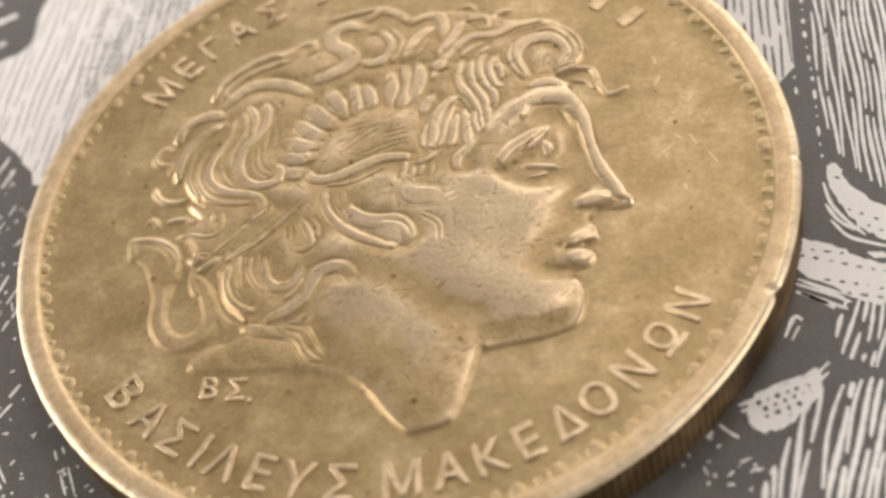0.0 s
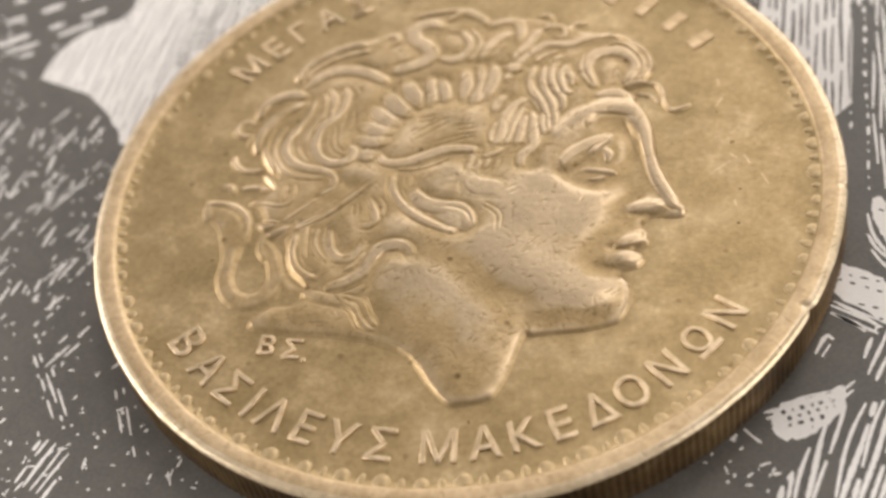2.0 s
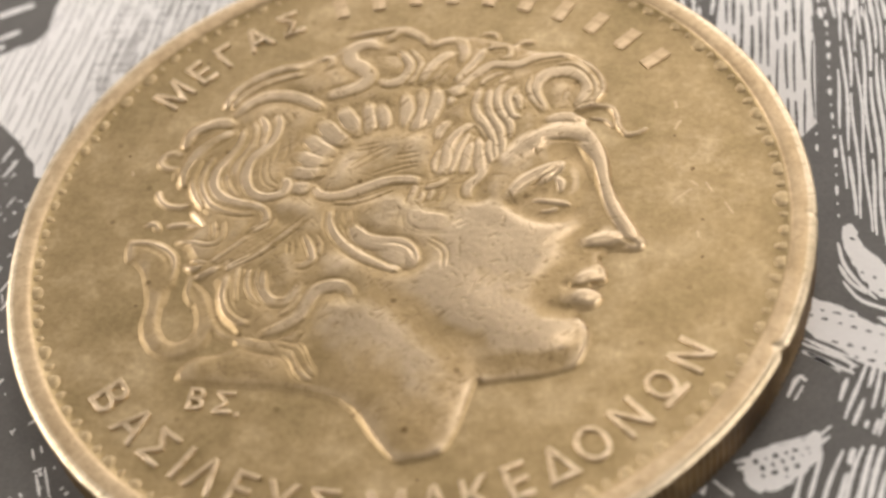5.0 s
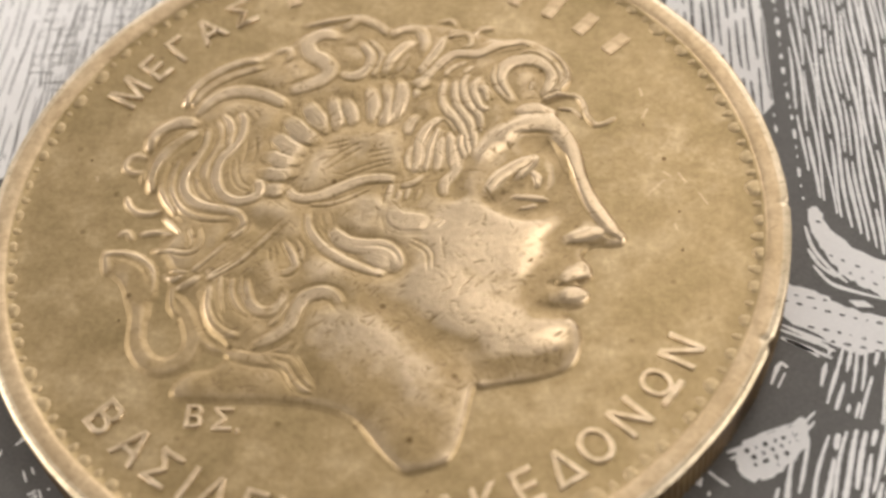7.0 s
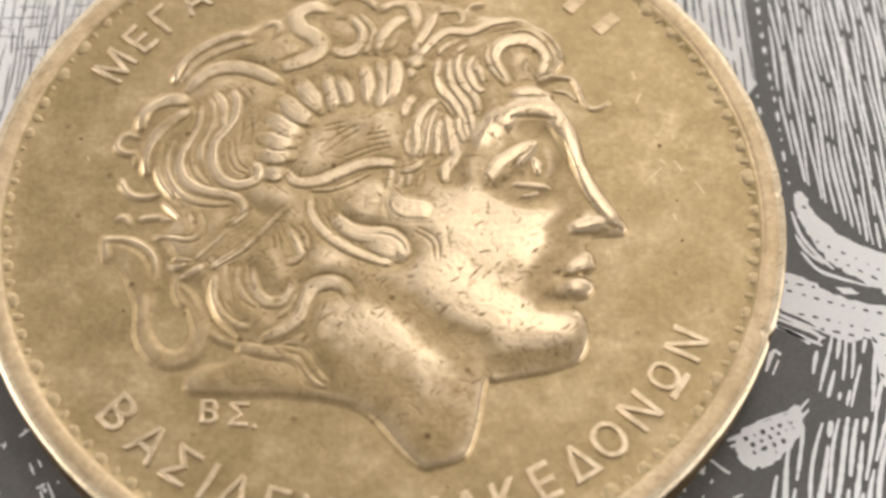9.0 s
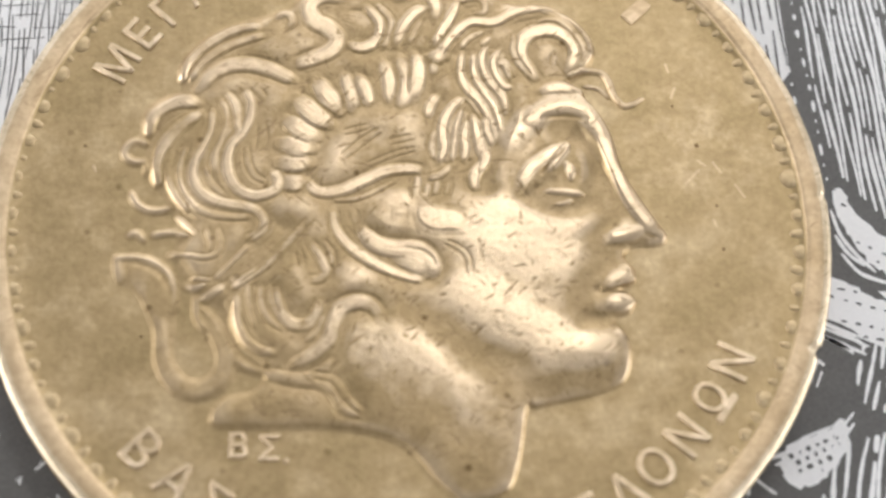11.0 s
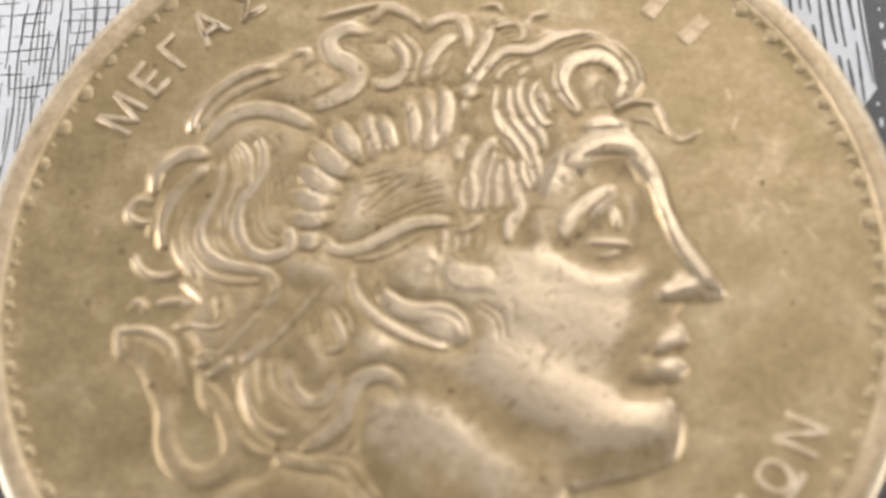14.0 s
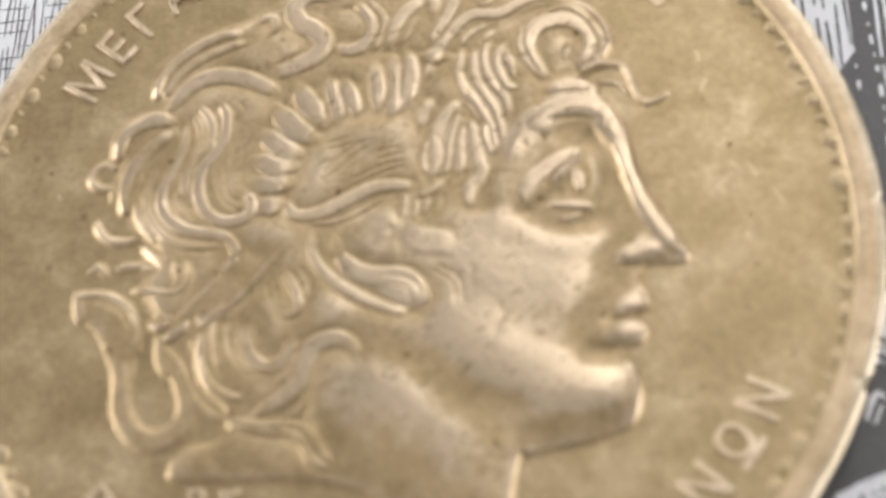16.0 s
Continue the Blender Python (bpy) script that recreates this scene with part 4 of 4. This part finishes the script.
def flecks(poly, count, size, width, degrees, spread, target):
    c = np.array(poly)
    for _ in range(count):
        x, y = random.uniform(c[:, 0].min(), c[:, 0].max()), random.uniform(c[:, 1].min(), c[:, 1].max())
        if in_polygon(poly, x, y):
            a = radians(random.gauss(degrees, spread))
            n = size * random.uniform(0.3, 1.6)
            target.append(ribbon([(x + n * f * math.cos(a), y + n * f * math.sin(a)) for f in (-0.5, -0.2, 0.2, 0.5)], width * random.uniform(0.6, 1.3)))


def lines(paths, width, target):
    for p in paths:
        target.append(ribbon(spline(p, 6), width * random.uniform(0.85, 1.15)))


def sheet_of(name, ribbons, level, mat, label):
    verts, faces = [], []
    for k, pair in enumerate(ribbons):
        if pair is None:
            continue
        a, b = pair
        o = len(verts)
        n = len(a)
        lift = level + 0.0009 * (k * 5 % 7)
        for q, r in zip(a, b):
            verts += [(q[0] * MM, q[1] * MM, lift * MM), (r[0] * MM, r[1] * MM, lift * MM)]
        faces += [(o + 2 * i, o + 2 * i + 1, o + 2 * i + 3, o + 2 * i + 2) for i in range(n - 1)]
    ob = mesh_object(name, verts, faces, mat, paper, label, smooth=False)
    return tagged(ob, kind="stuff")


def patch(name, polys, level, mat, label):
    bm = bmesh.new()
    for k, poly in enumerate(polys):
        line = spline(poly + poly[:1], 5)[:-1] if len(poly) > 6 else np.array(poly)
        jag = [(x + random.gauss(0, 0.04), y + random.gauss(0, 0.04)) for x, y in line]
        f = bm.faces.new([bm.verts.new((x * MM, y * MM, (level + 0.0006 * k) * MM)) for x, y in jag])
        f.normal_update()
        if f.normal.z < 0:
            f.normal_flip()
    bmesh.ops.triangulate(bm, faces=bm.faces[:])
    return part(name, bm, mat, paper, label)


# solid dark ground of the engraving
patch("ink_ground", [[(-45, -24), (0, -24), (50, -24), (50, 0), (50, 26), (0, 26), (-45, 26), (-45, 0)]], LAYER, INK, "dark grey printed ground")

# unprinted light shapes
upper_light = [(-21.7, 6.9), (-21.4, 8.6), (-20.4, 10.2), (-18.8, 11.4), (-18.6, 14.5), (-16.0, 18.5), (-6.0, 19.0), (-6.0, 12.0), (-12.0, 6.0), (-15.8, 3.2), (-16.8, 4.0), (-18.6, 5.8), (-20.0, 6.4)]
rim_light = [(10.6, 14.58), (14.11, 14.54), (14.5, 11.37), (14.68, 7.06), (14.03, 6.21), (10.56, 9.56)]
lock_a = [(15.75, 2.01), (16.08, 2.07), (16.56, 1.09), (17.32, 0.24), (18.37, -0.3), (19.79, -0.97), (19.63, -2.66), (18.28, -1.92), (17.56, -1.44), (16.76, -0.82), (16.11, 0.32), (15.79, 1.18)]
lock_b = [(14.66, -1.29), (15.75, -1.62), (16.9, -2.35), (18.22, -2.68), (19.59, -3.13), (19.44, -4.75), (18.1, -4.14), (17.26, -4.29), (16.4, -3.94), (15.65, -3.34), (14.59, -2.75)]
lock_c = [(16.93, -1.99), (17.52, -2.02), (17.82, -2.24), (17.2, -2.29)]
lock_d = [(18.01, -3.28), (18.79, -3.38), (20.61, -4.5), (20.38, -6.74), (18.88, -6.66), (18.19, -5.91)]
tuft = [(12.73, -8.23), (13.42, -7.61), (14.58, -7.23), (15.15, -6.78), (15.26, -7.56), (15.0, -8.21), (14.31, -8.87), (13.36, -9.32), (12.86, -8.91)]
light_shapes = [upper_light, rim_light, lock_a, lock_b, lock_c, lock_d, tuft]
patch("light_shape", light_shapes, LAYER + 0.006, PAPER, "unprinted white shapes of the engraving")

# dark lines over the light shapes
hatch(upper_light, 88, 0.42, 0.055, strokes_dark, dash=5.0, gap=0.3, wave=0.06, thin=0.05)
hatch([(-16, 4), (-15, 12), (-11, 17), (-6, 19), (-6, 12)], 92, 0.42, 0.055, strokes_dark, dash=3.0, gap=0.4)
hatch([(-16, 8), (-16, 13), (-11, 17), (-8, 10), (-12, 6)], 2, 0.5, 0.045, strokes_dark, dash=1.5, gap=0.5)
hatch(rim_light, -87, 0.34, 0.12, strokes_dark, dash=3.5, gap=0.3, wave=0.03)
hatch(lock_a, -28, 0.40, 0.10, strokes_dark, dash=0.2, gap=0.3, wave=0.03, thin=0.5)
hatch(lock_b, -14, 0.42, 0.10, strokes_dark, dash=0.22, gap=0.25, wave=0.05, thin=0.15)
hatch(lock_d, -60, 0.5, 0.10, strokes_dark, dash=0.2, gap=0.5, wave=0.05, thin=0.3)

# light lines over the dark ground
robe = [(15.39, 14.52), (22.6, 14.44), (20.91, -1.68), (18.42, -0.12), (17.15, 1.3), (16.24, 2.54), (15.85, 3.87), (15.46, 6.63)]
hatch(robe, -86, 0.25, 0.132, strokes_light, dash=5.0, gap=0.12, wave=0.05)
hatch([(22, 24), (40, 24), (40, -2.5), (21, -2.5)], -80, 0.27, 0.13, strokes_light, dash=2.6, gap=0.2, wave=0.1)
hatch([(9, 13), (9, 24), (23, 24), (23, 12.8)], -86, 0.4, 0.17, strokes_light, dash=3.0, gap=0.3, wave=0.1)
hatch([(14.46, 14.53), (15.46, 14.52), (15.46, 6.63), (15.85, 3.87), (15.99, 2.54), (15.65, 2.14), (14.9, 3.86), (14.63, 7.06)], -86, 0.32, 0.13, strokes_light, dash=0.35, gap=0.3, wave=0.03, thin=0.1)
hatch([(14.49, -2.75), (15.66, -3.3), (16.6, -3.94), (16.17, -4.59), (15.21, -4.26), (14.45, -3.7)], -24, 0.28, 0.13, strokes_light, dash=4.0, gap=0.2, wave=0.02)
lines([[(15.6, 1.23), (15.85, 0.22), (16.41, -0.65), (16.98, -1.26)], [(15.65, 0.22), (16.02, -0.48), (16.59, -1.02)], [(15.81, -0.53), (16.37, -1.27), (17.15, -1.62), (18.28, -1.96)],
       [(14.77, -3.22), (15.63, -3.67), (16.29, -4.17)], [(14.65, -3.69), (15.41, -4.1), (15.79, -4.41)]], 0.16, strokes_light)
under_b = [(16.05, -3.9), (18.11, -3.97), (19.46, -4.52), (19.15, -7.85), (17.85, -7.23), (16.61, -6.72), (16.04, -6.62), (15.72, -5.51)]
hatch(under_b, -103, 0.30, 0.16, strokes_light, dash=4.0, gap=0.3, wave=0.08, thin=0.08)
fan = [(15.0, -7.75), (16.19, -7.32), (17.86, -7.15), (19.59, -7.1), (19.6, -12.0), (12.9, -12.0), (14.1, -9.6)]
hatch(fan, -104, 0.30, 0.19, strokes_light, dash=6.0, gap=0.22, wave=0.07, bend=0.02, thin=0.02)
hatch([(19.3, -4.6), (24.0, -3.0), (24.0, -12.0), (19.6, -12.0)], -66, 0.33, 0.19, strokes_light, dash=5.0, gap=0.3, wave=0.09, bend=0.03, thin=0.03)
hatch([(12.45, -8.24), (13.33, -7.46), (14.69, -6.99), (15.08, -6.76), (14.65, -7.64), (13.3, -8.22), (12.71, -9.09)], 22, 0.26, 0.13, strokes_light, dash=2.5, gap=0.25, wave=0.03, thin=0.1)
strokes_dots, strokes_over = [], []
hatch([(13.0, -8.1), (14.5, -7.35), (15.0, -7.4), (14.8, -8.1), (14.2, -8.7), (13.2, -8.9)], 24, 0.30, 0.17, strokes_dots, dash=0.17, gap=0.16, wave=0.03)
spray = [(14.66, -7.53), (15.38, -6.53), (15.88, -6.74), (15.41, -7.62), (15.0, -8.17)]
hatch(spray, 48, 0.3, 0.13, strokes_over, dash=1.6, gap=0.25, wave=0.03)
lines([[(14.08, -5.55), (14.4, -4.74), (14.69, -4.85)], [(14.32, -5.66), (14.58, -5.08)], [(11.86, -9.0), (12.41, -9.48)], [(12.23, -9.31), (12.51, -9.51)]], 0.16, strokes_light)
flecks([(11.39, -8.7), (12.89, -9.29), (13.8, -9.89), (13.73, -11.53), (9.86, -11.65)], 30, 0.25, 0.10, 60, 30, strokes_light)

west = [(-44, -23), (-44, 12), (-24, 11), (-22, 6.5), (-17, 3.6), (-15.2, 3), (-15, -4), (-12, -9), (-6, -14), (4, -16), (4, -23)]
flecks(west, 600, 0.40, 0.09, 70, 25, strokes_light)
flecks(west, 2000, 0.15, 0.10, 60, 60, strokes_light)
flecks([(-30, 9), (-22, 6), (-15, 3), (-15, -6), (-30, -6)], 160, 0.9, 0.12, 76, 12, strokes_light)
hatch([(-15.45, -8.98), (-15.16, -7.48), (-14.37, -6.5), (-14.06, -6.79), (-14.61, -8.73)], 62, 0.36, 0.13, strokes_light, dash=1.6, gap=0.3)
hatch([(-14.57, -14.89), (-14.65, -12.28), (-13.83, -12.04), (-12.82, -12.49), (-12.76, -13.9), (-12.92, -15.54)], 72, 0.36, 0.15, strokes_light, dash=3.0, gap=0.3)
hatch([(-26, -4), (-20, -4), (-18, -9), (-24, -12)], 70, 0.5, 0.16, strokes_light, dash=1.5, gap=0.6, wave=0.1, thin=0.3)
hatch([(-12.09, -9.66), (-11.64, -9.34), (-9.92, -11.33), (-8.07, -13.4), (-8.26, -14.11), (-9.81, -12.98), (-11.4, -11.3)], -62, 0.36, 0.10, strokes_light, dash=1.4, gap=0.5, wave=0.03, thin=0.25)
hatch([(-16.13, -8.28), (-15.73, -8.09), (-14.13, -9.7), (-13.38, -10.98), (-13.87, -11.43), (-15.18, -10.11)], -55, 0.26, 0.12, strokes_light, dash=1.3, gap=0.4, wave=0.02, thin=0.1)
hatch([(-26, 9), (-24, 16), (-19.5, 13.5), (-19.3, 11.5), (-21, 10.3), (-22.2, 8)], 30, 0.7, 0.3, strokes_light, dash=1.5, gap=0.7, thin=0.3)

sheet_of("light_line", strokes_light, LAYER + 0.012, PAPER, "fine white engraved lines and flecks")
sheet_of("dark_line", strokes_dots, LAYER + 0.026, INK, "dark engraved dots of a tuft")
sheet_of("light_line", strokes_over, LAYER + 0.034, PAPER, "short white engraved lines beside a tuft")
sheet_of("dark_line", strokes_dark, LAYER + 0.018, INK, "fine dark engraved hatching")
